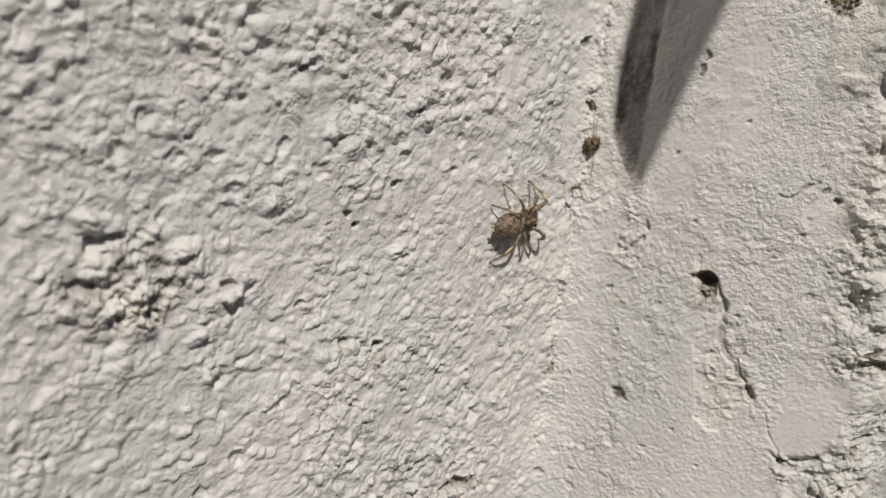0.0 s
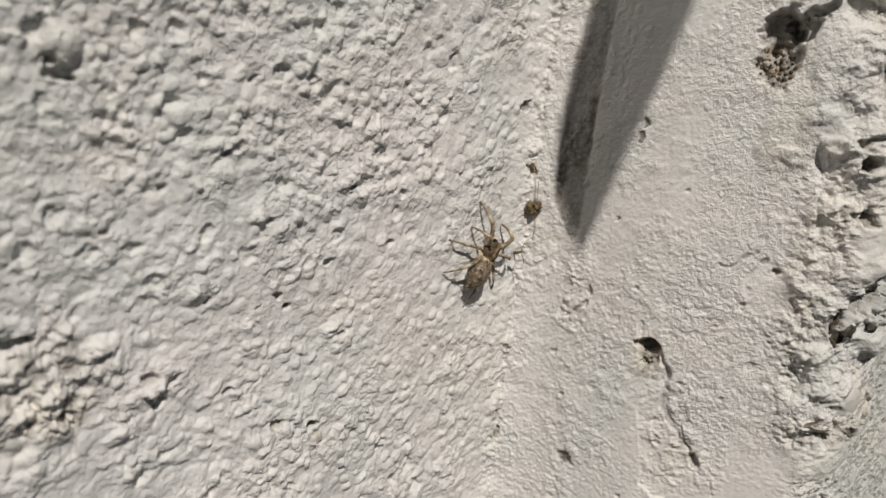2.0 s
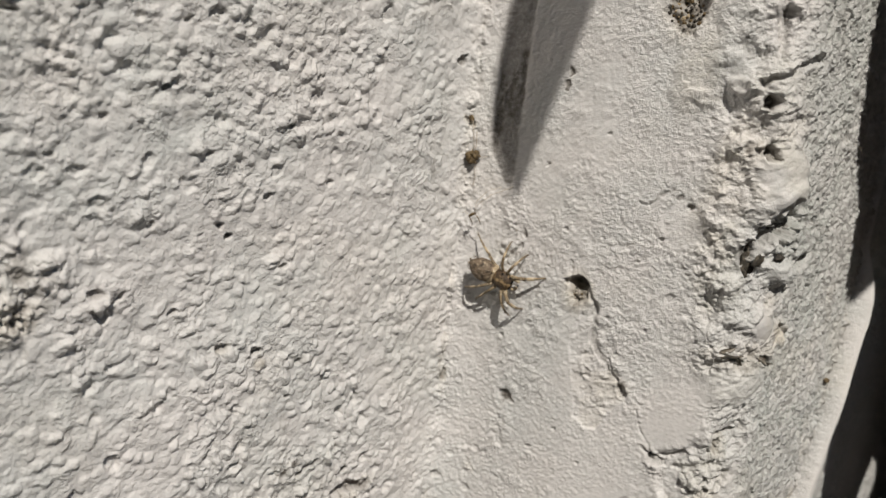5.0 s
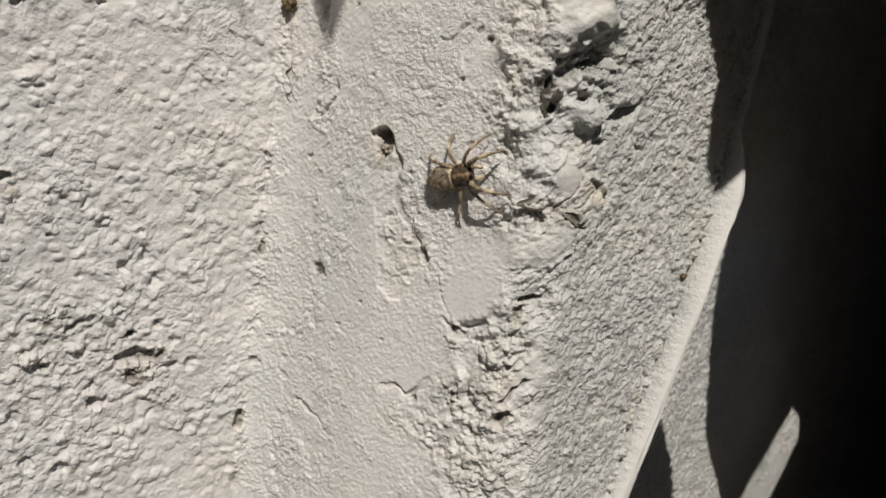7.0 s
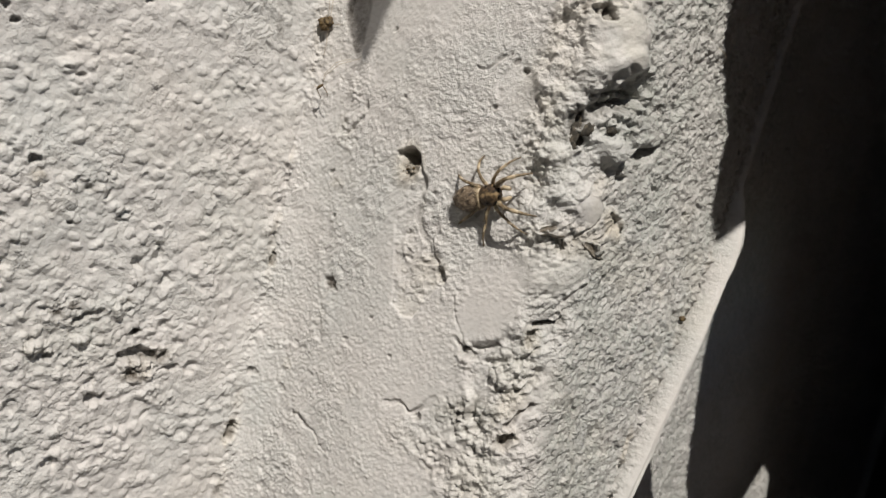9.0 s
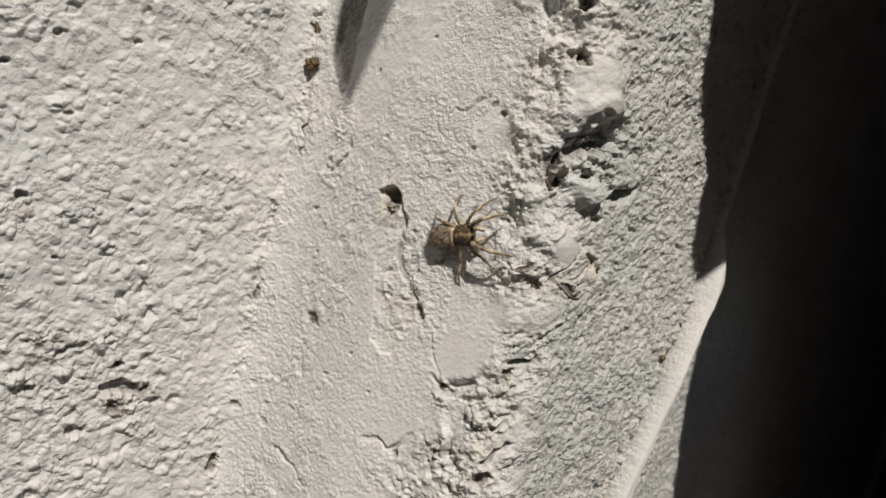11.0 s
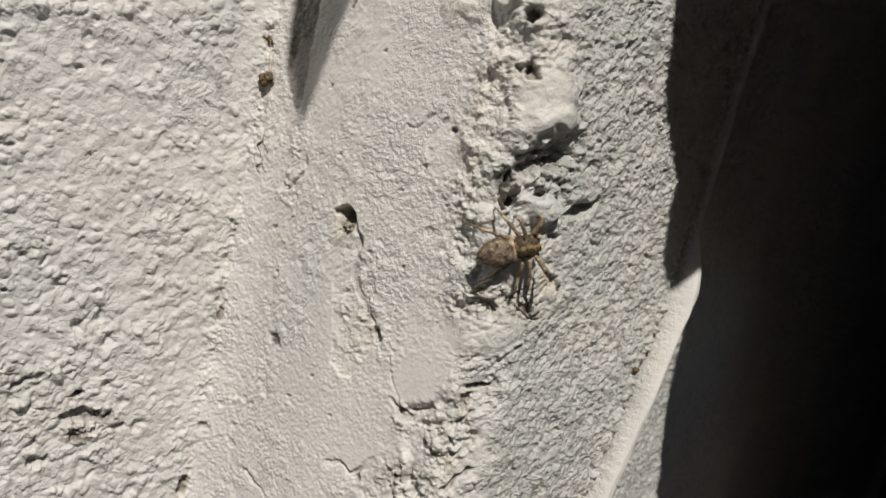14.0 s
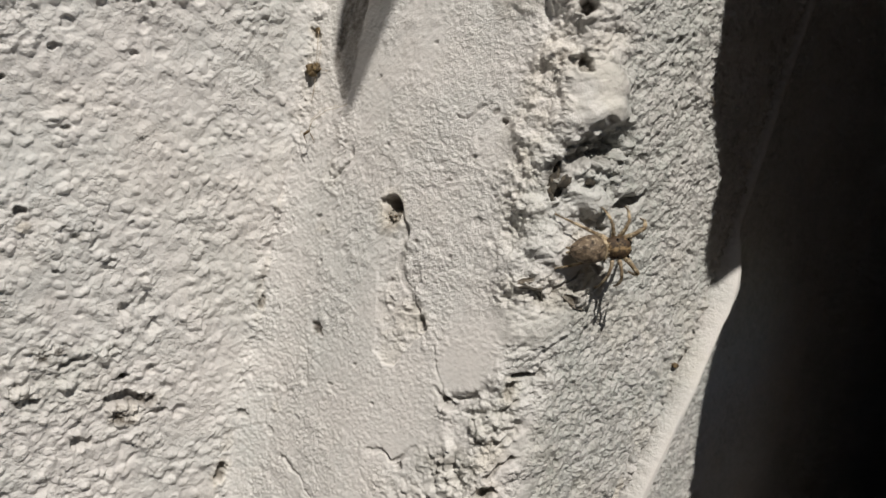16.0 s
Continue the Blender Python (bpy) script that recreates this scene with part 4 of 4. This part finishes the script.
def spider():
    rnd = random.Random(5)
    root = new("spider")
    tagged(root, "small brown mottled jumping spider walking on the plaster", "spider")
    # carapace: blunt in front, narrower behind
    bm = bmesh.new()
    ovoid(bm, (0.085, 0, 0.160), (0.165, 0.128, 0.090), lambda p: Vector((math.copysign(abs(p.x) ** 0.8, p.x), p.y * (1 + 0.10 * p.x), p.z * (1 + 0.15 * p.x) + 0.05 * p.x)))
    for v in bm.verts:
        v.co += v.co.normalized() * 0.00004 * noise.noise(v.co * 2500)
    carapace = part("carapace", bm, CARAPACE, root, "dark brown carapace with a paler middle stripe")
    bm = bmesh.new()
    ovoid(bm, (-0.228, 0, 0.165), (0.208, 0.160, 0.128), lambda p: Vector((p.x, p.y * (1 - 0.22 * max(0, -p.x) + 0.05 * p.x), p.z * (1 - 0.15 * max(0, -p.x)))), 56, 40)
    for v in bm.verts:
        v.co += v.co.normalized() * (0.00008 * noise.noise(v.co * 2200) + 0.00005 * noise.noise(v.co * 5200))
    abdomen = part("abdomen", bm, ABDOMEN, root, "mottled beige and brown abdomen")
    bm = bmesh.new()
    for i in range(260):
        th, ph = rnd.uniform(0.2, 2.9), rnd.uniform(-0.3, math.pi + 0.3)
        d = Vector((-math.cos(th), math.sin(th) * math.cos(ph), math.sin(th) * math.sin(ph)))
        p = Vector((-0.236 + 0.208 * d.x, 0.15 * d.y, 0.165 + 0.123 * d.z)) * SP
        bristle(bm, p, (d * 0.7 + Vector((-1, 0, 0.1))).normalized(), rnd.uniform(0.02, 0.045) * SP, 0.002 * SP)
    part("hair", bm, ABDOMEN, abdomen, "short brown hairs")
    for s in (1, -1):
        bm = bmesh.new()
        tube(bm, [Vector(p) * SP for p in ((-0.43, s * 0.02, 0.14), (-0.47, s * 0.03, 0.12))], [0.00016, 0.00008])
        part("spinneret", bm, LEG, abdomen)
    # a pale collar of hair where the two meet
    bm = bmesh.new()
    ovoid(bm, (-0.060, 0, 0.152), (0.055, 0.128, 0.080))
    for i in range(150):
        ph = rnd.uniform(-0.4, math.pi + 0.4)
        d = Vector((rnd.uniform(-0.5, 0.5), math.cos(ph), math.sin(ph)))
        bristle(bm, Vector((-0.060 + 0.05 * d.x, 0.12 * d.y, 0.152 + 0.075 * d.z)) * SP, d.normalized(), 0.045 * SP, 0.004 * SP)
    part("hair_collar", bm, PALE, root, "pale hair collar")
    for y in (0.045, -0.045):
        bm = bmesh.new()
        ovoid(bm, (0.232, y * 0.9, 0.178), (0.024, 0.031, 0.031), None, 12, 8)
        part("eye", bm, EYE, carapace, "glossy black eye")
    for x, y in ((0.205, 0.095), (0.205, -0.095), (0.08, 0.095), (0.08, -0.095)):
        bm = bmesh.new()
        ovoid(bm, (x, y, 0.212), (0.015, 0.017, 0.017), None, 10, 7)
        part("eye", bm, EYE, carapace, "glossy black eye")
    for s in (1, -1):
        bm = bmesh.new()
        tube(bm, [Vector(p) * SP for p in ((0.20, s * 0.055, 0.10), (0.255, s * 0.07, 0.10), (0.285, s * 0.055, 0.06), (0.29, s * 0.045, 0.03))], [0.00018, 0.00022, 0.00021, 0.00014])
        part("pedipalp", bm, PALE, root)
    # legs: a thigh from the hip to the knee, and on it the shin with its foot
    legs = []
    for side in (1, -1):
        for k, (hx, hy) in enumerate(((0.17, 0.085), (0.12, 0.10), (0.06, 0.10), (0.01, 0.09))):
            stout = (1.35, 1.0, 0.95, 1.0)[k]
            bm = bmesh.new()
            limb(bm, THIGH[k], 0.035, [g * stout for g in (0.017, 0.024, 0.025, 0.021, 0.018, 0.019, 0.017)], rnd, 3)
            leg = part("leg", bm, PALE, root, "straw-coloured hairy leg")
            leg.data.materials.append(LEG)
            leg.data.materials.append(BAND)
            for f in leg.data.polygons:
                along_leg = f.center.x / (THIGH[k] * SP)
                f.material_index = 0 if along_leg < 0.35 else 2 if 0.62 < along_leg < 0.78 or along_leg > 0.92 else 1
            leg.location = Vector((hx, side * hy, HIP)) * SP
            bm = bmesh.new()
            limb(bm, SHIN[k], 0.030, [g * stout for g in (0.016, 0.018, 0.016, 0.012, 0.010, 0.008, 0.006)], rnd, 4)
            shin = part("shin", bm, LEG, leg, "banded shin with a dark foot")
            shin.data.materials.append(BAND)
            shin.data.materials.append(PALE)
            for f in shin.data.polygons:
                along_leg = f.center.x / (SHIN[k] * SP)
                f.material_index = 1 if 0.38 < along_leg < 0.52 or along_leg > 0.85 else 2 if 0.1 < along_leg < 0.3 else 0
            shin.location = Vector((THIGH[k] * SP, 0, 0))
            legs.append((leg, shin, Vector((hx, side * hy, HIP)), k))
    return root, legs


SPIDER, LEGS = spider()

# ---- small remains on the wall ----


def flake(bm, size, seed, flat=0.35):
    """A crumpled scrap about a centimetre times size."""
    ovoid(bm, (0, 0, flat * 0.8), (1, 0.8, flat), None, 14, 9, size * CM)
    for v in bm.verts:
        k = 1 + 0.45 * noise.noise(v.co / (size * CM) * 1.9 + Vector((seed, 0, 0))) + 0.2 * noise.noise(v.co / (size * CM) * 4.5 + Vector((0, seed, 0)))
        v.co *= k


def scrap(name, u, z, size, mat, label, category, seed, turn=0.0, group="", flat=0.35, out=0.0):
    bm = bmesh.new()
    flake(bm, size, seed, flat)
    ob = tagged(part(name, bm, mat), label, category, group)
    ob.matrix_world = on_wall(u, z, out) @ pose(0, 0, 0, 0, 0, turn)
    return ob


def husk():
    """The crumpled brown husk with its curled legs, hung in silk beside the corner."""
    root = new("insect_husk")
    root.matrix_world = on_wall(-1.49, 1.17, 0.015)
    rnd = random.Random(4)
    for i, (x, y, size) in enumerate(((-0.025, 0.0, 0.062), (0.03, 0.012, 0.055), (0.0, -0.045, 0.05), (0.045, 0.05, 0.03))):
        bm = bmesh.new()
        flake(bm, size, 3.3 + 2.1 * i, 0.75)
        bmesh.ops.translate(bm, verts=bm.verts, vec=Vector((x, y, 0.01 * i)) * CM)
        part("body" if i < 3 else "head", bm, DEBRIS, root)
    for i in range(5):
        a = i * 1.25 + 0.4
        d = Vector((math.cos(a), math.sin(a), 0.25))
        bm = bmesh.new()
        tube(bm, [d * 0.0004, d * 0.0008 + Vector((0, 0, 0.0003)), d * rnd.uniform(0.0008, 0.0011) - Vector((0, 0.0002, 0.0001))], [0.00007, 0.00006, 0.00003], 5)
        part("leg", bm, DEBRIS, root)
    tagged(root, "dry brown insect husk caught in silk in the corner", "insect remains")


# it hangs on its silk and slips down and round while the spider goes by
HANGS = [(t, pose(x * CM, y * CM, z * CM, 90, 0, 0) @ pose(0, 0, 0, 0, 0, turn))
         for t, x, y, z, turn in ((0, -1.484, -0.068, 0.705, 0), (3.7, -1.484, -0.068, 0.705, 0), (4.7, -1.36, 0.0, 0.58, 12), (5.8, -1.271, 0.045, 0.486, 22), (16, -1.271, 0.045, 0.486, 22))]


def remnant():
    """A shed scrap with two thin bent legs hanging from it."""
    root = new("husk_scrap")
    root.matrix_world = HANGS[0][1]
    bm = bmesh.new()
    tube(bm, [Vector(p) * CM for p in ((-0.045, -0.01, 0.02), (-0.015, 0.004, 0.028), (0.02, 0.014, 0.028), (0.05, 0.02, 0.018))], [0.00008, 0.00017, 0.00016, 0.00006], 7)
    part("body", bm, DEBRIS, root)
    for x, lean in ((-0.04, 0.02), (0.045, 0.03)):
        bm = bmesh.new()
        tube(bm, [Vector(p) * CM for p in ((x, 0.0, 0.025), (x + lean, -0.05, 0.03), (x + lean, -0.10, 0.005), (x + lean - 0.015, -0.115, 0.0))], [0.00006, 0.00005, 0.00004, 0.00003], 5)
        part("leg", bm, DEBRIS, root)
    for line in (((0.03, 0.02, 0.02), (0.10, 0.11, 0.03), (0.26, 0.19, 0.0), (0.40, 0.22, -0.10), (0.52, 0.25, -0.18)),
                 ((0.03, 0.02, 0.02), (0.07, 0.14, 0.0), (0.20, 0.24, -0.06), (0.34, 0.25, -0.12)), ((-0.03, 0.0, 0.02), (-0.08, 0.05, 0.0), (-0.16, 0.04, -0.08))):
        bm = bmesh.new()
        tube(bm, [Vector(p) * CM for p in line], [0.000028] * len(line), 5)
        part("thread", bm, THREAD, root)
    tagged(root, "small yellowish dry scrap with two legs hanging in silk", "insect remains")
    return root

husk()
REMNANT = remnant()
scrap("husk_scrap", -1.55, 1.58, 0.038, DEBRIS, "small brown dry scrap stuck in the corner", "debris", 2.2, -30)
scrap("pellet", 1.90, 0.60, 0.048, DARKBIT, "round grey-brown pellet in the broken plaster", "pellet", 9.1, 0, flat=0.9)
scrap("bead", 4.03, -1.14, 0.036, DEBRIS, "round brownish bead against the moulding", "pellet", 7.1, 0, flat=0.9)
for i, (u, z, size, turn) in enumerate(((1.58, 0.60, 0.085, 70), (1.63, 0.48, 0.095, 110), (1.68, 0.57, 0.06, 60), (1.60, 0.40, 0.05, 95))):
    scrap("bark_scrap", u, z, size, DARKBIT, "dark dry scrap lodged in the cavity", "debris", 3.7 * i, turn, "scraps in the cavity", 0.25)
for i in range(40):
    u, z = 0.67 + 0.17 * math.cos(2.4 * i) * math.sqrt(i / 40), 2.82 + 0.17 * math.sin(2.4 * i) * math.sqrt(i / 40)
    scrap("grit_crumb", u, z, 0.011 + 0.004 * (i % 4), (DEBRIS, DARKBIT, PALE, DARKBIT, DEBRIS)[i % 5], "crumb of brown grit in the hollow", "crumb", 1.9 * i, 33 * i, "grit in the hollow", 0.7)


for i in range(16):
    u, z = -0.04 + 0.075 * math.cos(2.4 * i) * math.sqrt(i / 16), -0.13 + 0.07 * math.sin(2.4 * i) * math.sqrt(i / 16)
    scrap("grit_crumb", u, z, 0.009 + 0.003 * (i % 3), (DEBRIS, CHIP, DARKBIT, CHIP)[i % 4], "crumb of pale brown grit in the round pit", "crumb", 2.3 * i, 47 * i, "grit in the pit", 0.7)


def splinter(u, z, long, thick, turn, label):
    bm = bmesh.new()
    tube(bm, [Vector((x * long * CM, y * thick * CM, 0.5 * thick * CM)) for x, y in ((-0.5, 0), (-0.2, 0.4), (0.15, -0.2), (0.5, 0.3))],
         [0.3 * thick * CM, thick * 0.7 * CM, thick * 0.6 * CM, 0.2 * thick * CM], 6)
    ob = tagged(part("splinter", bm, DARKBIT), label, "splinter")
    ob.matrix_world = on_wall(u, z, 0.005) @ pose(0, 0, 0, 0, 0, turn)




def chip(u, z, long, wide, turn, lift, label):
    """A thin curled chip of plaster and wood that lies proud of the wall, pointed at both ends."""
    bm = bmesh.new()
    rows = []
    for i in range(9):
        q = i / 8
        w = wide * math.sin(math.pi * (0.06 + 0.9 * q)) ** 0.7
        bow = lift * (0.4 + 1.2 * q * (1 - q))
        wob = 0.12 * wide * math.sin(7 * q)
        rows.append([bm.verts.new(Vector(((q - 0.5) * long, k * w + wob, bow + 0.3 * abs(k) * wide)) * CM) for k in (-0.5, -0.15, 0.2, 0.5)])
    for a, b in zip(rows, rows[1:]):
        for k in range(3):
            bm.faces.new((a[k], b[k], b[k + 1], a[k + 1]))
    bmesh.ops.solidify(bm, geom=bm.faces[:], thickness=0.008 * CM)
    ob = tagged(part("chip", bm, CHIP), label, "chip")
    ob.matrix_world = on_wall(u, z, 0.004) @ pose(0, 0, 0, 0, 0, turn)


chip(2.085, -0.494, 0.36, 0.075, -19, 0.03, "pale curled chip with dark edges in the broken plaster")
chip(1.555, -0.36, 0.20, 0.05, 28, 0.02, "short pale chip in the broken plaster")
splinter(1.60, -0.42, 0.22, 0.025, 8, "short dark splinter in the broken plaster")
splinter(1.72, -0.48, 0.14, 0.02, -60, "short dark splinter in the broken plaster")


def thread(name, places, thick=0.0035, mat=THREAD, parent=None):
    bm = bmesh.new()
    pts = [at_wall(u, z, height(u, z, 0.05) + out)[0] for u, z, out in places]
    fine = []
    for a, b in zip(pts, pts[1:]):
        fine += [a.lerp(b, k / 4) for k in range(4)]
    fine.append(pts[-1])
    tube(bm, fine, [thick * CM] * len(fine), 5)
    return part(name, bm, mat, parent)


def silk():
    root = new("spider_silk")
    for places in (((-1.47, 1.45, 0.03), (-1.46, 1.3, 0.05), (-1.46, 1.2, 0.05)), ((-1.46, 1.12, 0.05), (-1.44, 0.95, 0.06), (-1.46, 0.82, 0.02)),
                   ((-1.40, 1.17, 0.05), (-1.32, 1.18, 0.03)), ((-1.54, 1.58, 0.04), (-1.50, 1.4, 0.05), (-1.48, 1.22, 0.04))):
        thread("thread", [(a, b, 0.5 * c) for a, b, c in places], 0.003, THREAD, root)
    tagged(root, "dusty brown silk threads strung across the corner", "spider silk")


silk()
tagged(thread("fibre", ((3.32, 1.70, 0.0), (3.38, 1.66, 0.05), (3.42, 1.60, 0.09)), 0.002), "fine pale fibre sticking out of the plaster", "fibre")

# ---- the spider's way: seconds, place (cm), facing of the wall, heading (degrees), nose up ----
WAY = [
    (0.0, -1.94, -0.68, 0.38, 69, 10, 0), (0.5, -1.89, -0.55, 0.46, 69, 22, 0), (1.0, -1.88, -0.51, 0.51, 69, 23, 0), (1.5, -1.84, -0.40, 0.69, 70, 49, 0),
    (2.0, -1.83, -0.38, 0.68, 70, 54, 0), (2.5, -1.82, -0.36, 0.66, 70, 45, 0), (3.0, -1.81, -0.32, 0.61, 70, 32, 0), (3.5, -1.77, -0.23, 0.42, 66, 0, 0),
    (3.7, -1.80, -0.29, 0.43, 64, -3, 0), (4.4, -1.45, 0.10, 0.22, 25, -18, 0), (5.1, -0.85, 0.15, -0.15, -5, -15, 0), (5.8, -0.27, 0.06, -0.37, -11, 5, 4),
    (6.0, -0.21, 0.05, -0.36, -10, 5, 4), (6.2, 0.42, 0.00, -0.12, 0, 10, 6), (6.5, 0.93, 0.00, -0.24, -2, 14, 10), (7.0, 0.92, 0.00, -0.23, -1, 19, 14),
    (7.5, 0.94, 0.00, -0.21, -1, 15, 14), (8.0, 0.94, 0.00, -0.20, -1, 13, 14), (8.5, 0.93, 0.00, -0.20, -1, 17, 14), (9.0, 0.93, 0.00, -0.20, -1, 19, 14),
    (9.2, 0.95, 0.00, -0.20, -1, 17, 14), (11.5, 0.89, 0.00, -0.21, -1, 16, 14), (12.0, 0.89, 0.00, -0.20, -1, 15, 12), (12.5, 0.99, -0.00, -0.12, -2, 9, 6),
    (13.0, 1.24, -0.02, 0.13, -2, 28, 4), (13.5, 1.48, -0.01, -0.06, 7, -22, 2), (14.0, 1.75, 0.07, 0.09, 34, 22, 0), (14.5, 1.76, 0.08, 0.06, 34, 23, 0),
    (15.0, 1.81, 0.09, 0.10, 32, 38, 0), (15.5, 1.97, 0.25, 0.12, 38, 9, 0), (16.0, 2.05, 0.31, 0.08, 40, 14, 0),
]

def rise(x, y, z):
    """How far the plaster under a place on the plan stands proud of it."""
    u = float(QU[np.argmin((QX - x) ** 2 + (QY - y) ** 2)])
    return height(u, z, 0.14) + 0.012


def standing(x, y, z, facing, heading, nose):
    a, b = radians(facing), radians(heading)
    up = Vector((math.sin(a), -math.cos(a), 0))
    ahead = Vector((math.cos(a), math.sin(a), 0)) * math.cos(b) + Vector((0, 0, math.sin(b)))
    m = Matrix((ahead, up.cross(ahead), up)).transposed().to_4x4()
    return Matrix.Translation((Vector((x, y, z)) + up * rise(x, y, z)) * CM) @ m @ pose(0, 0, 0, 0, -nose, 0)


# ---- where the feet stand: ahead and to the side of the body, fore to hind, left legs and then right ----
STANCES = {}
STANCES[0.0] = (0.42, 0.31, 0.30, 0.44, -0.15, 0.49, -0.35, 0.26, 0.49, -0.41, 0.31, -0.60, 0.13, -0.64, -0.40, -0.48)
STANCES[0.5] = (0.38, 0.16, 0.18, 0.31, -0.26, 0.49, -0.53, 0.29, 0.52, -0.26, 0.31, -0.47, -0.01, -0.67, -0.58, -0.42)
STANCES[1.0] = (0.36, 0.15, 0.19, 0.42, -0.31, 0.45, -0.56, 0.24, 0.69, -0.10, 0.53, -0.37, -0.05, -0.64, -0.58, -0.40)
STANCES[1.5] = (0.48, 0.46, 0.19, 0.33, -0.19, 0.59, -0.52, 0.29, 0.54, -0.15, 0.30, -0.50, -0.16, -0.62, -0.65, -0.33)
STANCES[2.0] = (0.52, 0.46, 0.20, 0.36, -0.14, 0.62, -0.48, 0.38, 0.52, -0.10, 0.24, -0.47, -0.22, -0.58, -0.68, -0.24)
STANCES[3.0] = (0.28, 0.58, 0.06, 0.52, -0.12, 0.54, -0.60, 0.29, 0.77, -0.47, 0.67, -0.62, 0.15, -0.71, -0.57, -0.37)
STANCES[3.5] = (0.71, 0.25, 0.13, 0.43, -0.00, 0.54, -0.58, 0.28, 0.70, -0.30, 0.53, -0.63, 0.31, -0.57, -0.37, -0.42)
STANCES[4.4] = (0.46, 0.28, 0.39, 0.45, -0.21, 0.50, -0.39, 0.38, 0.64, -0.28, 0.21, -0.45, -0.03, -0.52, -0.59, -0.42)
STANCES[5.1] = (0.64, 0.28, 0.21, 0.45, -0.03, 0.50, -0.57, 0.38, 0.46, -0.28, 0.39, -0.45, -0.21, -0.52, -0.41, -0.42)
STANCES[5.8] = (0.61, 0.21, 0.00, 0.51, -0.31, 0.34, -0.52, 0.34, 0.48, 0.01, 0.55, -0.24, -0.17, -0.59, -0.62, -0.50)
STANCES[6.0] = (0.61, 0.21, 0.00, 0.51, -0.31, 0.34, -0.52, 0.34, 0.48, 0.01, 0.55, -0.24, -0.17, -0.59, -0.62, -0.50)
STANCES[6.2] = (0.46, 0.28, 0.39, 0.45, -0.21, 0.50, -0.39, 0.38, 0.64, -0.28, 0.21, -0.45, -0.03, -0.52, -0.59, -0.42)
STANCES[6.5] = (0.56, 0.24, 0.40, 0.43, -0.10, 0.50, -0.49, 0.32, 0.60, -0.24, 0.47, -0.44, -0.16, -0.60, -0.77, -0.43)
STANCES[7.5] = (0.56, 0.24, 0.40, 0.43, -0.10, 0.50, -0.49, 0.32, 0.60, -0.24, 0.47, -0.44, -0.16, -0.60, -0.77, -0.43)
STANCES[12.5] = (0.54, 0.28, 0.21, 0.38, 0.01, 0.51, -0.55, 0.22, 0.49, -0.26, 0.29, -0.38, -0.13, -0.71, -0.51, -0.46)
STANCES[13.0] = (0.49, 0.29, 0.20, 0.42, -0.01, 0.48, -0.61, 0.26, 0.47, -0.20, 0.16, -0.44, -0.31, -0.54, -0.54, -0.31)
STANCES[13.5] = (0.21, 0.34, 0.12, 0.43, -0.34, 0.46, -0.56, 0.22, 0.38, -0.29, 0.18, -0.42, -0.11, -0.59, -0.49, -0.44)
STANCES[14.0] = (0.30, 0.25, 0.07, 0.30, -0.13, 0.46, -0.48, 0.36, 0.23, -0.24, 0.04, -0.55, -0.13, -0.58, -0.57, -0.39)
STANCES[14.5] = (0.35, 0.31, 0.13, 0.31, -0.09, 0.49, -0.48, 0.40, 0.26, -0.23, 0.12, -0.50, -0.13, -0.57, -0.50, -0.29)
STANCES[15.5] = (0.41, 0.52, 0.19, 0.45, -0.25, 0.40, -0.47, 0.27, 0.33, -0.24, 0.26, -0.39, 0.06, -0.48, -0.53, -0.38)
STANCES[16.0] = (0.46, 0.27, 0.27, 0.42, -0.02, 0.44, -0.54, 0.38, 0.32, -0.32, 0.14, -0.47, -0.09, -0.48, -0.70, -0.25)


def reach(hip, foot, k):
    """How the thigh and the shin of leg k stand so that its foot comes to the place foot (in the spider's space)."""
    d = math.hypot(foot.x - hip.x, foot.y - hip.y)
    line = min(max(math.hypot(d, foot.z - hip.z), abs(THIGH[k] - SHIN[k]) + 0.1), THIGH[k] + SHIN[k] - 0.004)
    rise_to = math.atan2(foot.z - hip.z, d)
    lift = rise_to + math.acos((THIGH[k] ** 2 + line ** 2 - SHIN[k] ** 2) / (2 * THIGH[k] * line))
    bend = math.pi - math.acos((THIGH[k] ** 2 + SHIN[k] ** 2 - line ** 2) / (2 * THIGH[k] * SHIN[k]))
    yaw = math.degrees(math.atan2(foot.y - hip.y, foot.x - hip.x))
    thigh = Matrix.Translation(hip * SP) @ pose(0, 0, 0, 0, 0, yaw) @ pose(0, 0, 0, 0, -math.degrees(lift), 0)
    return thigh, pose(THIGH[k] * SP, 0, 0, 0, math.degrees(bend), 0)


def motions():
    body = [(t, standing(*rest)) for t, *rest in WAY]
    walk(SPIDER, body)
    walk(REMNANT, HANGS)
    # each foot stays where it was set down until the next stance moves it
    for j, (leg, shin, hip, k) in enumerate(LEGS):
        thighs, shins, planted = [], [], None
        for t, m in body:
            if t in STANCES:
                x, y = STANCES[t][2 * j:2 * j + 2]
                planted = m @ (Vector((x, y, -0.06 if t >= 14 else 0.0)) * SP)     # deeper over the hollow
            a, b = reach(hip, m.inverted() @ planted / SP, k)
            thighs.append((t, a)), shins.append((t, b))
        walk(leg, thighs)
        walk(shin, shins)


motions()
